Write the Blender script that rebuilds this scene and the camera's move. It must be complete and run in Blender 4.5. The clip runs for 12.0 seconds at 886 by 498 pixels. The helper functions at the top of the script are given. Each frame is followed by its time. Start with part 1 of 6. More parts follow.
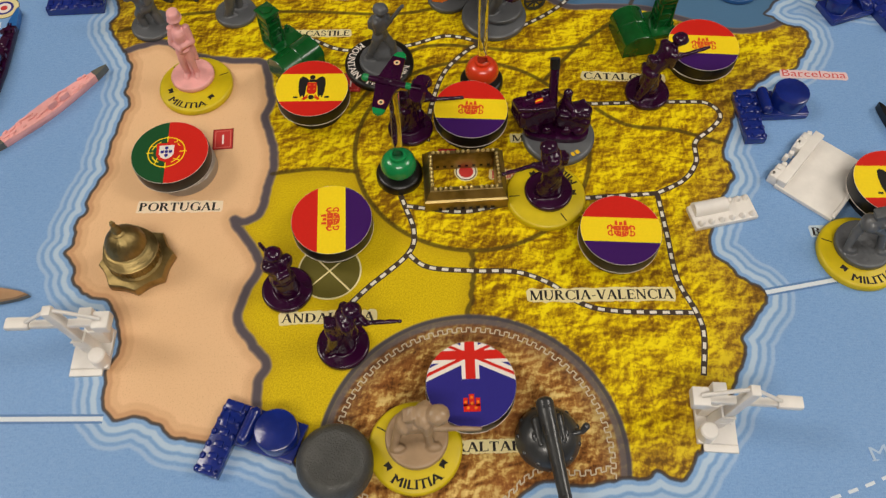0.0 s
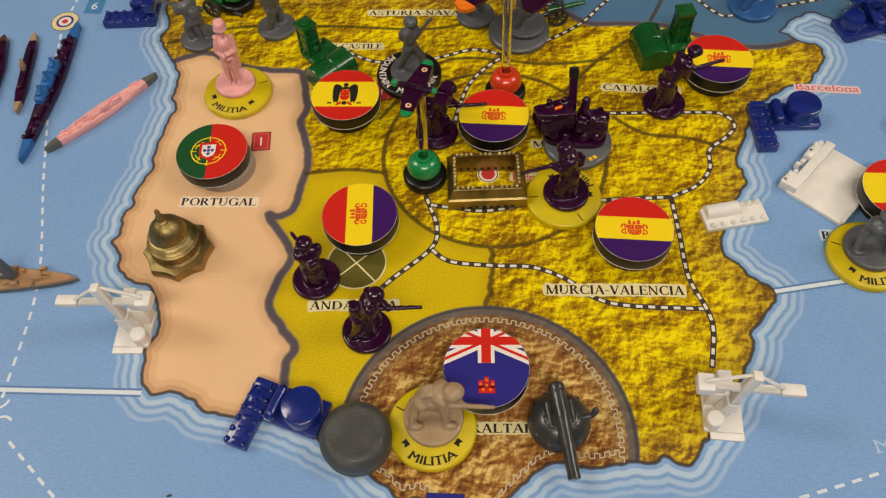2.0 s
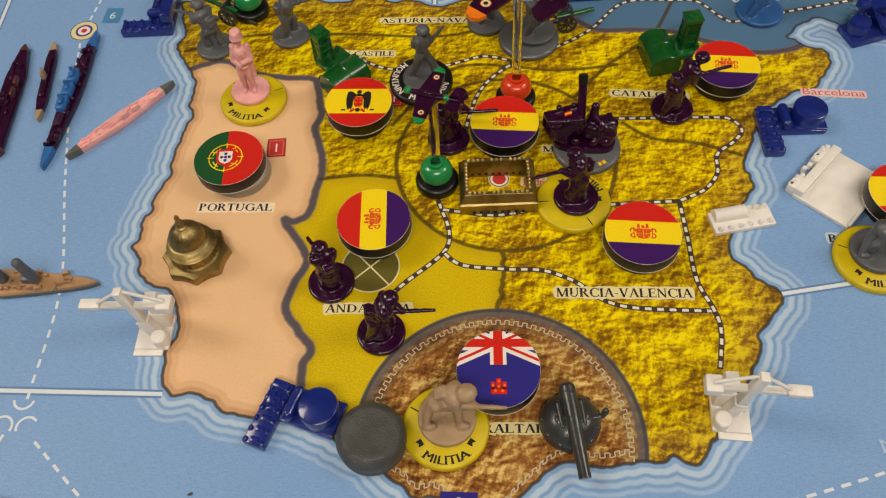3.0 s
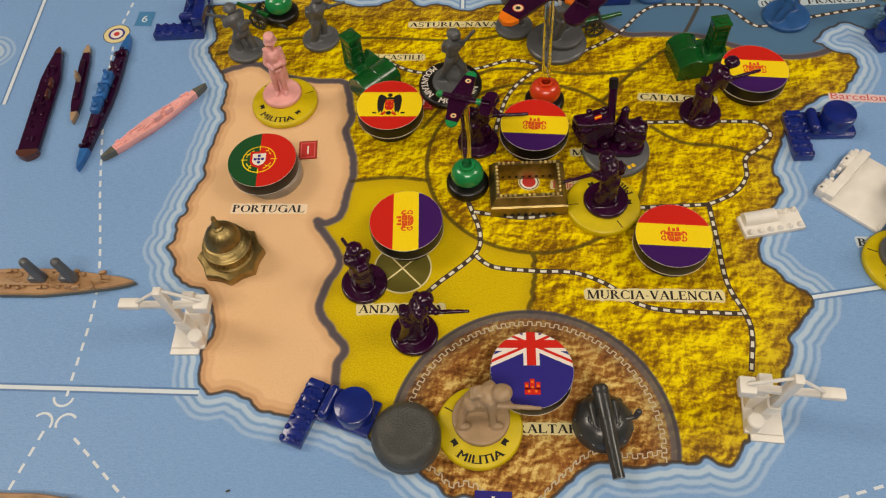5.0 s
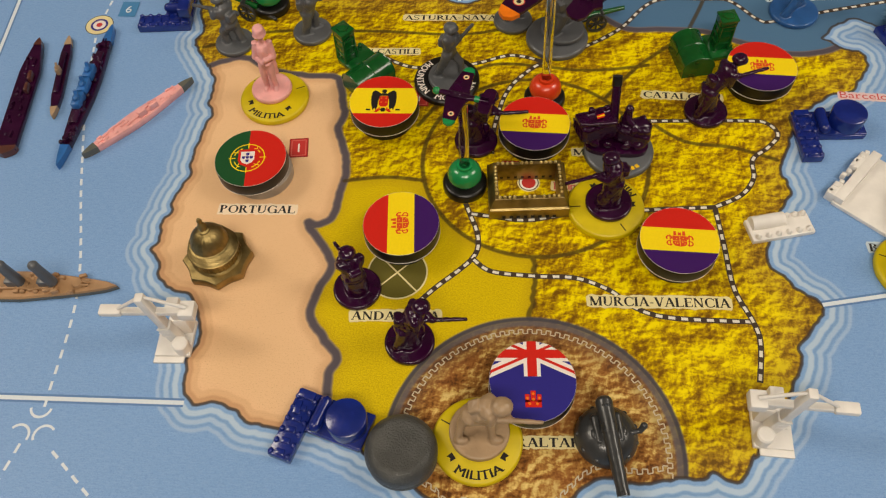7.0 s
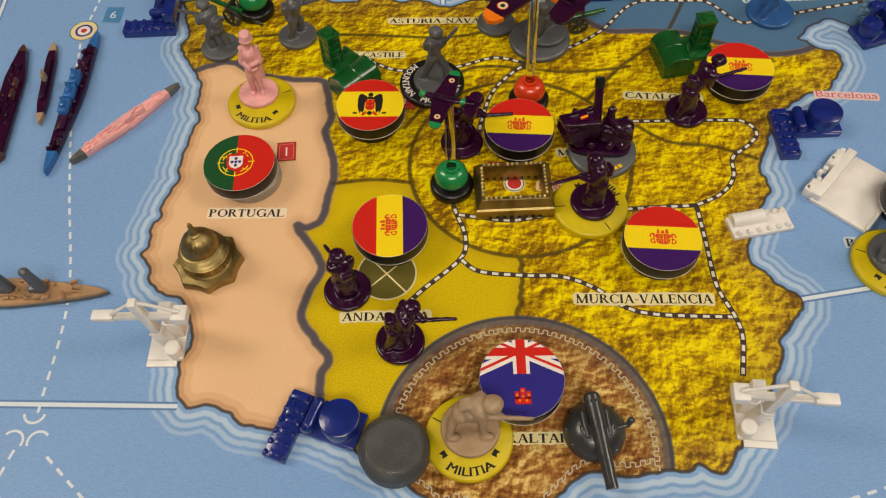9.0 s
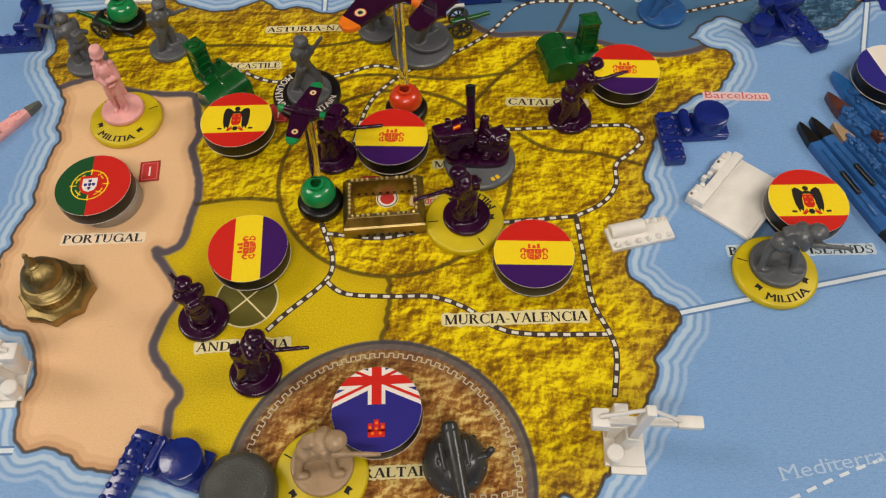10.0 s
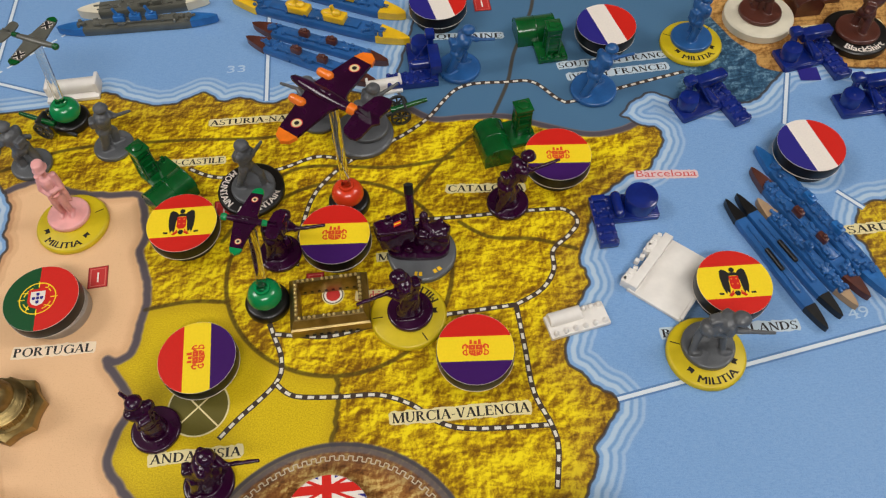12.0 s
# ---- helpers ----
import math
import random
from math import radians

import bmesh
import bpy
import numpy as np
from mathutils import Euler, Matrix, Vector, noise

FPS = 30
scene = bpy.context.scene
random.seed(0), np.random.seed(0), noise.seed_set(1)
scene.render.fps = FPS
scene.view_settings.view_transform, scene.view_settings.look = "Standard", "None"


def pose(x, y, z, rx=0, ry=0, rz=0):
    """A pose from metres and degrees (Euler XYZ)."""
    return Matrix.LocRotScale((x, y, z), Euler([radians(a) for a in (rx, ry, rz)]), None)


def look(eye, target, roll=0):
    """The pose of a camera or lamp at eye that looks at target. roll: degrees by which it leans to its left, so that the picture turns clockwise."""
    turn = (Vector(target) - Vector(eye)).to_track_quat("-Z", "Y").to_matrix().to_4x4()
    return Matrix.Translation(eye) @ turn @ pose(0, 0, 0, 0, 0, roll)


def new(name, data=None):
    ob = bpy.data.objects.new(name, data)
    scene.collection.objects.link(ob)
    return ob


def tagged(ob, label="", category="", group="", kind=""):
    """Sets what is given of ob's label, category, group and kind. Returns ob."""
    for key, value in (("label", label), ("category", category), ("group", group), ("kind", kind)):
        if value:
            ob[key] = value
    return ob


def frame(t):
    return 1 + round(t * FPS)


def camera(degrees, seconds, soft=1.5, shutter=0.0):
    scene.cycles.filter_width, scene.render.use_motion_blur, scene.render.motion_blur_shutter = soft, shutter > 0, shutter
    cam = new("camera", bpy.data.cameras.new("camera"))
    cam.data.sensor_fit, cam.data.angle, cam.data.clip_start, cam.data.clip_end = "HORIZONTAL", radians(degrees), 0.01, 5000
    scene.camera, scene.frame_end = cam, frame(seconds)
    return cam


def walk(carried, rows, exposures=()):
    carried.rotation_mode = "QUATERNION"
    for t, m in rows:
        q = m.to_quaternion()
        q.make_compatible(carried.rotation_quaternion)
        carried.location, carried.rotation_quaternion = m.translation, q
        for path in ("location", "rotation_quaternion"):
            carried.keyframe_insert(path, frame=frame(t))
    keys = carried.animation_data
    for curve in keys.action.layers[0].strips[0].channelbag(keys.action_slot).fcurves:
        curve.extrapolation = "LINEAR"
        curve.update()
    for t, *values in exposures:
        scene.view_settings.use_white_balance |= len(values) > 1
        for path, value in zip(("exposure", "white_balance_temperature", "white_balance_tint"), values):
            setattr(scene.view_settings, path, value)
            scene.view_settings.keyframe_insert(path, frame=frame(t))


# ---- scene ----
cam = camera(59.0, 12.0, soft=1.2, shutter=0.4)

PATH = [
    (0, (0.01300, 0.00557, 0.20319), (-0.00075, 1.00427, -1.52955), -0.48),
    (0.5, (0.01373, -0.00674, 0.20254), (-0.02903, 1.02115, -1.51258), -1.39),
    (1, (0.01303, -0.00983, 0.20372), (-0.04996, 1.04033, -1.49722), -1.86),
    (1.5, (0.01264, -0.01051, 0.20209), (-0.07143, 1.05198, -1.49026), -2.55),
    (2, (0.01734, -0.01142, 0.20749), (-0.08457, 1.06291, -1.47638), -3.27),
    (2.5, (0.01652, -0.01270, 0.21014), (-0.09860, 1.06278, -1.47215), -3.99),
    (3, (0.01648, -0.01349, 0.21221), (-0.10787, 1.06266, -1.46899), -4.42),
    (4.8, (0.00930, -0.01551, 0.21473), (-0.13700, 1.06447, -1.46224), -5.07),
    (5, (0.00930, -0.01551, 0.21473), (-0.13700, 1.06447, -1.46224), -5.07),
    (5.5, (0.00959, -0.01426, 0.21835), (-0.13416, 1.06776, -1.45753), -4.84),
    (6, (0.00987, -0.01245, 0.21496), (-0.12918, 1.06924, -1.46153), -4.56),
    (6.5, (0.00660, -0.01027, 0.21195), (-0.11846, 1.05960, -1.47320), -3.97),
    (6.7, (0.00662, -0.00684, 0.20834), (-0.11517, 1.06000, -1.47897), -3.82),
    (8.3, (0.00690, -0.00875, 0.21257), (-0.11555, 1.04661, -1.48190), -3.97),
    (8.5, (0.00695, -0.00826, 0.21482), (-0.08075, 1.05060, -1.47962), -2.63),
    (9, (0.00498, -0.00851, 0.21193), (-0.07194, 1.05419, -1.48063), -2.64),
    (9.5, (0.00912, -0.00386, 0.20922), (-0.04866, 1.05921, -1.48387), -2.56),
    (10, (0.04058, 0.00393, 0.20357), (0.00482, 1.06644, -1.49048), -2.52),
    (10.5, (0.04034, 0.00474, 0.20389), (0.02927, 1.06771, -1.49020), -2.37),
    (11, (0.03878, 0.01455, 0.21734), (0.05322, 1.08588, -1.47146), -2.11),
    (11.5, (0.04967, 0.02677, 0.22207), (0.07928, 1.09919, -1.46583), -2.08),
    (12, (0.05056, 0.02319, 0.22514), (0.08904, 1.09540, -1.46272), -1.91),
]
EXPOSURE = [(0, -0.10, 6340, 10), (2.5, -0.09, 6700, 10), (5.5, -0.11, 6820, 10), (9.0, -0.10, 6720, 10), (10, -0.08, 6340, 10), (11, -0.06, 6220, 10), (12, -0.01, 5950, 10)]
walk(cam, [(t, look(eye, target, roll)) for t, eye, target, roll in PATH], EXPOSURE)

# ---------- light: a closed room with two ceiling panels and an added fill lamp ---
MM = 0.001
world = bpy.data.worlds.new("room_air")
scene.world = world
world.use_nodes = True
world.node_tree.nodes["Background"].inputs[0].default_value = (0.9, 0.92, 1.0, 1)
world.node_tree.nodes["Background"].inputs[1].default_value = 0.03


def panel_lamp(name, x, y, z, sx, sy, watts, tint):
    lamp = bpy.data.lights.new(name, "AREA")
    lamp.shape, lamp.size, lamp.size_y, lamp.energy, lamp.color = "RECTANGLE", sx, sy, watts, tint
    ob = new(name, lamp)
    ob.matrix_world = look((x, y, z), (x * 0.1, y * 0.2 + 0.1, 0))
    return ob


panel_lamp("ceiling_or_fill_light", -1.15, 0.3, 1.72, 0.6, 1.2, 26.5, (1.0, 0.91, 0.79))
panel_lamp("ceiling_or_fill_light", 1.25, 0.25, 1.72, 0.6, 1.2, 24, (1.0, 0.92, 0.81))
# Fill lamp added behind the viewpoint to soften shadows; no such panel is known.
panel_lamp("ceiling_or_fill_light", 0.1, -0.9, 1.72, 1.2, 0.6, 34, (1.0, 0.92, 0.81))


# ---------- colour and material helpers ----------
def srgb(r, g, b, k=1.0):
    f = lambda c: (c / 12.92 if c <= 0.04045 else ((c + 0.055) / 1.055) ** 2.4) * k
    return (f(r / 255), f(g / 255), f(b / 255), 1.0)


class Nodes:
    """A short way to write node trees."""

    def __init__(self, name):
        self.mat = bpy.data.materials.new(name)
        self.mat.use_nodes = True
        self.t = self.mat.node_tree
        self.bsdf = self.t.nodes["Principled BSDF"]

    def put(self, socket, v):
        if hasattr(v, "links"):
            self.t.links.new(v, socket)
        else:
            socket.default_value = v

    def math(self, op, a, b=0.0, c=0.0):
        n = self.t.nodes.new("ShaderNodeMath")
        n.operation = op
        for s, v in zip(n.inputs, (a, b, c)):
            self.put(s, v)
        return n.outputs[0]

    def mix(self, f, a, b, blend="MIX"):
        n = self.t.nodes.new("ShaderNodeMix")
        n.data_type, n.blend_type = "RGBA", blend
        self.put(n.inputs[0], f), self.put(n.inputs[6], a), self.put(n.inputs[7], b)
        return n.outputs[2]

    def step(self, v, a, b):
        """0 below a, 1 above b, smooth between."""
        n = self.t.nodes.new("ShaderNodeMapRange")
        n.interpolation_type = "SMOOTHSTEP"
        self.put(n.inputs[0], v)
        n.inputs[1].default_value, n.inputs[2].default_value = a, b
        return n.outputs[0]

    def band(self, v, mid, half, soft):
        return self.math("SUBTRACT", 1.0, self.step(self.math("ABSOLUTE", self.math("SUBTRACT", v, mid)), half - soft, half + soft))

    def coords(self, scale=(1, 1, 1), turn=0.0):
        c = self.t.nodes.new("ShaderNodeTexCoord")
        m = self.t.nodes.new("ShaderNodeMapping")
        m.inputs[3].default_value = scale
        m.inputs[2].default_value = (0, 0, turn)
        self.t.links.new(c.outputs["Object"], m.inputs[0])
        return m.outputs[0]

    def noise(self, vec, scale, detail=4.0, rough=0.55, twist=0.0):
        n = self.t.nodes.new("ShaderNodeTexNoise")
        self.put(n.inputs["Vector"], vec)
        n.inputs["Scale"].default_value, n.inputs["Detail"].default_value = scale, detail
        n.inputs["Roughness"].default_value, n.inputs["Distortion"].default_value = rough, twist
        return n.outputs[0]

    def ramp(self, v, stops):
        n = self.t.nodes.new("ShaderNodeValToRGB")
        while len(n.color_ramp.elements) < len(stops):
            n.color_ramp.elements.new(0.5)
        for e, (p, c) in zip(n.color_ramp.elements, stops):
            e.position, e.color = p, c
        self.put(n.inputs[0], v)
        return n.outputs[0]

    def attr(self, name):
        n = self.t.nodes.new("ShaderNodeAttribute")
        n.attribute_name = name
        return n.outputs["Fac"]

    def bump(self, height, strength, distance):
        n = self.t.nodes.new("ShaderNodeBump")
        n.inputs["Strength"].default_value, n.inputs["Distance"].default_value = strength, distance
        self.t.links.new(height, n.inputs["Height"])
        self.t.links.new(n.outputs[0], self.bsdf.inputs["Normal"])

    def done(self, color, rough=0.5, metal=0.0, coat=0.0, spec=0.5):
        self.put(self.bsdf.inputs["Base Color"], color)
        self.put(self.bsdf.inputs["Roughness"], rough)
        self.put(self.bsdf.inputs["Metallic"], metal)
        self.bsdf.inputs["Coat Weight"].default_value = coat
        self.bsdf.inputs["Coat Roughness"].default_value = 0.08
        self.bsdf.inputs["Specular IOR Level"].default_value = spec
        return self.mat


def plastic(name, rgb, rough=0.4, vary=0.16, bumpy=0.15, coat=0.0, grain=900.0, metal=0.0):
    """Moulded or painted plastic with uneven colour, wear on two scales and a fine relief."""
    n = Nodes(name)
    v = n.coords()
    big, small = n.noise(v, 160, 3), n.noise(v, grain, 5)
    c = srgb(*rgb)
    dark, light = tuple(x * (1 - vary) for x in c[:3]) + (1,), tuple(min(1, x * (1 + vary)) for x in c[:3]) + (1,)
    col = n.mix(n.step(big, 0.3, 0.7), dark, light)
    col = n.mix(n.math("MULTIPLY", n.step(small, 0.55, 0.75), 0.25), col, light)
    n.bump(small, bumpy, 0.0004)
    r = n.math("ADD", rough - 0.08, n.math("MULTIPLY", big, 0.16))
    return n.done(col, r, metal, coat)


def ink(name, rgb, rough=0.5, vary=0.08):
    """Printed colour with the faint mottle of the board's paper."""
    n = Nodes(name)
    v = n.coords()
    f = n.noise(v, 1400, 3)
    c = srgb(*rgb)
    n.bump(f, 0.06, 0.0002)
    return n.done(n.mix(f, tuple(x * (1 - vary) for x in c[:3]) + (1,), tuple(min(1, x * (1 + vary)) for x in c[:3]) + (1,)), rough, spec=0.3)


PURPLE = plastic("purple_gloss_paint", (44, 5, 40), 0.2, 0.22, 0.1, 0.05, 420)
GREY = plastic("grey_plastic", (88, 90, 93), 0.38, 0.12, 0.2, 0.15)
DARKGREY = plastic("dark_grey_paint", (52, 53, 54), 0.3, 0.2, 0.35, 0.25, 420)
PUCK = plastic("grey_speckled_rubber", (72, 72, 69), 0.42, 0.25, 1.0, 0.1, 2000)
PINK = plastic("pink_plastic", (236, 170, 166), 0.45, 0.1, 0.2)
TAN = plastic("tan_plastic", (166, 138, 106), 0.42, 0.1, 0.2, 0.1)
TANSHIP = plastic("tan_ship_plastic", (170, 132, 94), 0.5, 0.12, 0.2)
WHITE = plastic("white_plastic", (234, 229, 222), 0.42, 0.05, 0.12)
NAVY = plastic("navy_gloss_paint", (18, 38, 120), 0.22, 0.16, 0.55, 0.5, 300)
BLUE = plastic("mid_blue_gloss_paint", (42, 106, 176), 0.32, 0.2, 0.25, 0.4)
STEELBLUE = plastic("steel_blue_plastic", (44, 92, 152), 0.3, 0.16, 0.2, 0.3, 500)
GREEN = plastic("green_gloss_plastic", (14, 84, 34), 0.2, 0.18, 0.16, 0.5, 420)
BALLGREEN = plastic("green_bead", (22, 136, 74), 0.25, 0.08, 0.05, 0.5)
BALLRED = plastic("orange_red_bead", (216, 62, 26), 0.25, 0.08, 0.05, 0.5)
YELLOW = plastic("yellow_plastic", (206, 182, 10), 0.4, 0.08, 0.08)
SHIPYELLOW = plastic("yellow_ship_paint", (236, 190, 22), 0.35, 0.1, 0.2, 0.3)
ORANGE = plastic("orange_paint", (240, 122, 22), 0.32, 0.12, 0.2, 0.4)
BLACK = plastic("black_plastic", (15, 13, 13), 0.34, 0.2, 0.06, 0.0)
BROWN = plastic("brown_paint", (84, 44, 34), 0.35, 0.2, 0.2, 0.3)
OLIVE = plastic("olive_grey_paint", (92, 92, 84), 0.35, 0.15, 0.2, 0.2)
CREAM = plastic("cream_plastic", (220, 212, 190), 0.45, 0.05, 0.1)
BRASS = plastic("antique_brass", (152, 132, 86), 0.44, 0.35, 0.25, 0.0, 700, 1.0)
I_RED, I_YEL, I_PUR = ink("flag_red", (206, 34, 22), 0.45), ink("flag_yellow", (246, 214, 24), 0.45), ink("flag_purple", (62, 26, 96), 0.32)
I_ARMS = ink("flag_arms_red", (220, 74, 34), 0.45)
I_NAVY, I_WHITE, I_GRN = ink("flag_blue", (44, 38, 128), 0.45), ink("flag_white", (236, 226, 216), 0.45), ink("flag_green", (30, 80, 44), 0.32)
I_BLACK, I_CREAM, I_LINE = ink("print_black", (34, 30, 30)), ink("print_cream", (226, 212, 158)), ink("print_pale_blue", (218, 226, 232))
I_RAIL, I_DASH, I_OLIVE = ink("print_rail_brown", (66, 54, 46)), ink("print_rail_white", (226, 220, 206)), ink("print_olive", (98, 90, 34))
I_CARD, I_RINGB, I_TEAL = ink("print_card_red", (190, 52, 48)), ink("print_ring_grey", (196, 184, 158)), ink("print_tag_blue", (70, 130, 178))
I_TXTRED, I_SEALINE, I_HALO = ink("print_red", (196, 52, 52)), ink("print_sea_edge", (92, 128, 176)), ink("print_halo_blue", (190, 204, 214))


def clear_plastic():
    n = Nodes("clear_acrylic")
    n.bsdf.inputs["Transmission Weight"].default_value = 1.0
    n.bsdf.inputs["IOR"].default_value = 1.45
    v = n.coords()
    f = n.noise(v, 300, 3)
    n.bump(f, 0.05, 0.0003)
    return n.done((0.96, 0.94, 0.88, 1), 0.06)


CLEAR = clear_plastic()
# Brighter copy of the brass; the lamps' glint on the rim is in its colour.
BRASSLIT = plastic("lit_brass", (222, 200, 134), 0.3, 0.2, 0.3, 0.0, 900, 0.75)
FROST = plastic("frosted_acrylic", (206, 190, 172), 0.3, 0.1, 0.2, 0.3)
FROST.node_tree.nodes["Principled BSDF"].inputs["Transmission Weight"].default_value = 0.55


# ---------- mesh helpers; all shapes below are in millimetres ----------
def box(bm, c, s, rz=0.0, bevel=0.25, tilt=0.0):
    got = bmesh.ops.create_cube(bm, size=1.0)["verts"]
    bmesh.ops.scale(bm, vec=s, verts=got)
    if bevel:
        edges = list({e for v in got for e in v.link_edges})
        out = bmesh.ops.bevel(bm, geom=edges, offset=min(bevel, min(s) * 0.4), segments=2, affect="EDGES", profile=0.5)
        got = list({v for f in out["faces"] for v in f.verts} | {v for v in got if v.is_valid})
    m = Matrix.Translation(c) @ Matrix.Rotation(radians(rz), 4, "Z") @ Matrix.Rotation(radians(tilt), 4, "Y")
    bmesh.ops.transform(bm, matrix=m, verts=got)


def rod(bm, a, b, r0, r1=None, seg=14, ends=True):
    """A tapered round bar from a to b."""
    a, b = Vector(a), Vector(b)
    r1 = r0 if r1 is None else r1
    m = Matrix.Translation((a + b) / 2) @ (b - a).to_track_quat("Z", "Y").to_matrix().to_4x4()
    bmesh.ops.create_cone(bm, cap_ends=ends, cap_tris=False, segments=seg, radius1=r0, radius2=r1, depth=(b - a).length, matrix=m)


def ball(bm, c, r, s=(1, 1, 1), rz=0.0, seg=14):
    m = Matrix.Translation(c) @ Matrix.Rotation(radians(rz), 4, "Z") @ Matrix.Diagonal((*s, 1))
    bmesh.ops.create_uvsphere(bm, u_segments=seg, v_segments=max(6, seg // 2 + 2), radius=r, matrix=m)


def limb(bm, a, b, r0, r1):
    rod(bm, a, b, r0, r1, 10)
    ball(bm, a, r0, seg=10), ball(bm, b, r1, seg=10)


def lathe(bm, profile, seg=40, c=(0, 0, 0), wave=None):
    """Turned body from (radius, height) pairs; wave(angle) scales the radius."""
    rings = []
    for r, z in profile:
        rings.append([bm.verts.new((c[0] + r * (wave(k) if wave else 1) * math.cos(2 * math.pi * k / seg), c[1] + r * (wave(k) if wave else 1) * math.sin(2 * math.pi * k / seg), c[2] + z)) for k in range(seg)])
    for a, b in zip(rings, rings[1:]):
        for k in range(seg):
            bm.faces.new((a[k], a[(k + 1) % seg], b[(k + 1) % seg], b[k]))
    bm.faces.new(rings[0][::-1]), bm.faces.new(rings[-1])


def prism(bm, pts, z0, z1):
    lo, hi = [bm.verts.new((x, y, z0)) for x, y in pts], [bm.verts.new((x, y, z1)) for x, y in pts]
    n = len(pts)
    for k in range(n):
        bm.faces.new((lo[k], lo[(k + 1) % n], hi[(k + 1) % n], hi[k]))
    f = [bm.faces.new(lo[::-1]), bm.faces.new(hi)]
    bmesh.ops.triangulate(bm, faces=f)


def sheet(bm, pts, z=0.0):
    f = bm.faces.new([bm.verts.new((x, y, z)) for x, y in pts])
    f.normal_update()
    if f.normal.z < 0:
        f.normal_flip()
    bmesh.ops.triangulate(bm, faces=[f])


def ribbon(bm, pts, width, z=0.0):
    """A flat printed line of that width along pts."""
    ps = [Vector((p[0], p[1])) for p in pts]
    pairs = []
    for k, p in enumerate(ps):
        a, b = ps[max(0, k - 1)], ps[min(len(ps) - 1, k + 1)]
        d = (b - a).normalized()
        n = Vector((-d.y, d.x)) * width / 2
        pairs.append((bm.verts.new((p.x + n.x, p.y + n.y, z)), bm.verts.new((p.x - n.x, p.y - n.y, z))))
    for (a, b), (c, d) in zip(pairs, pairs[1:]):
        bm.faces.new((b, d, c, a))


def spline(pts, step=1.0, closed=False):
    """A smooth line through the plan's points, cut into even steps."""
    n, out = len(pts), []
    for k in range(n if closed else n - 1):
        p = [Vector(pts[(k + j) % n] if closed else pts[min(n - 1, max(0, k + j))]) for j in (-1, 0, 1, 2)]
        m = max(2, int((p[2] - p[1]).length / step))
        for i in range(m):
            t = i / m
            q = 0.5 * (2 * p[1] + (p[2] - p[0]) * t + (2 * p[0] - 5 * p[1] + 4 * p[2] - p[3]) * t * t + (3 * p[1] - p[0] - 3 * p[2] + p[3]) * t ** 3)
            out.append((q.x, q.y))
    return out if closed else out + [tuple(pts[-1])]


def rough_line(pts, amp, seed, closed=False):
    """Break a smooth coast into small capes and bays."""
    out = []
    n = len(pts)
    for k, p in enumerate(pts):
        a, b = (pts[k - 1], pts[(k + 1) % n]) if closed else (pts[max(0, k - 1)], pts[min(n - 1, k + 1)])
        d = Vector((b[0] - a[0], b[1] - a[1]))
        if d.length < 1e-6:
            out.append(p)
            continue
        d.normalize()
        h = noise.noise(Vector((p[0] * 0.16, p[1] * 0.16, seed))) * amp + noise.noise(Vector((p[0] * 0.45, p[1] * 0.45, seed + 7))) * amp * 0.95
        out.append((p[0] - d.y * h, p[1] + d.x * h))
    return out


def along(pts, s0, s1):
    """The stretch of a line between two lengths along it."""
    out, s = [], 0.0
    for a, b in zip(pts, pts[1:]):
        l = math.dist(a, b)
        if l > 0 and s + l > s0 and s < s1:
            u, w = max(0, (s0 - s) / l), min(1, (s1 - s) / l)
            if not out:
                out.append((a[0] + (b[0] - a[0]) * u, a[1] + (b[1] - a[1]) * u))
            out.append((a[0] + (b[0] - a[0]) * w, a[1] + (b[1] - a[1]) * w))
        s += l
    return out


def length(pts):
    return sum(math.dist(a, b) for a, b in zip(pts, pts[1:]))


def finish(me, mats, sharp=40):
    for m in mats:
        me.materials.append(m)
    me.polygons.foreach_set("use_smooth", [True] * len(me.polygons))
    me.set_sharp_from_angle(angle=radians(sharp))


def part(name, bm, material, parent=None, label="", at=None, sharp=40):
    """One mesh object, built in millimetres, under a thing or a part."""
    bmesh.ops.scale(bm, vec=(MM, MM, MM), verts=bm.verts)
    me = bpy.data.meshes.new(name)
    bm.to_mesh(me)
    bm.free()
    finish(me, [material], sharp)
    ob = new(name, me)
    if parent:
        ob.parent = parent
    if at:
        ob.matrix_basis = pose(at[0] * MM, at[1] * MM, at[2] * MM, 0, 0, at[3] if len(at) > 3 else 0)
    if label:
        ob["label"] = label
    return ob


def thing(name, at, label, category, group=""):
    """An empty at the base of a thing; at: x, y, z in mm and the turn in degrees."""
    ob = new(name)
    ob.empty_display_size = 0.005
    ob.matrix_basis = pose(at[0] * MM, at[1] * MM, at[2] * MM, 0, 0, at[3] if len(at) > 3 else 0)
    return tagged(ob, label, category, group)


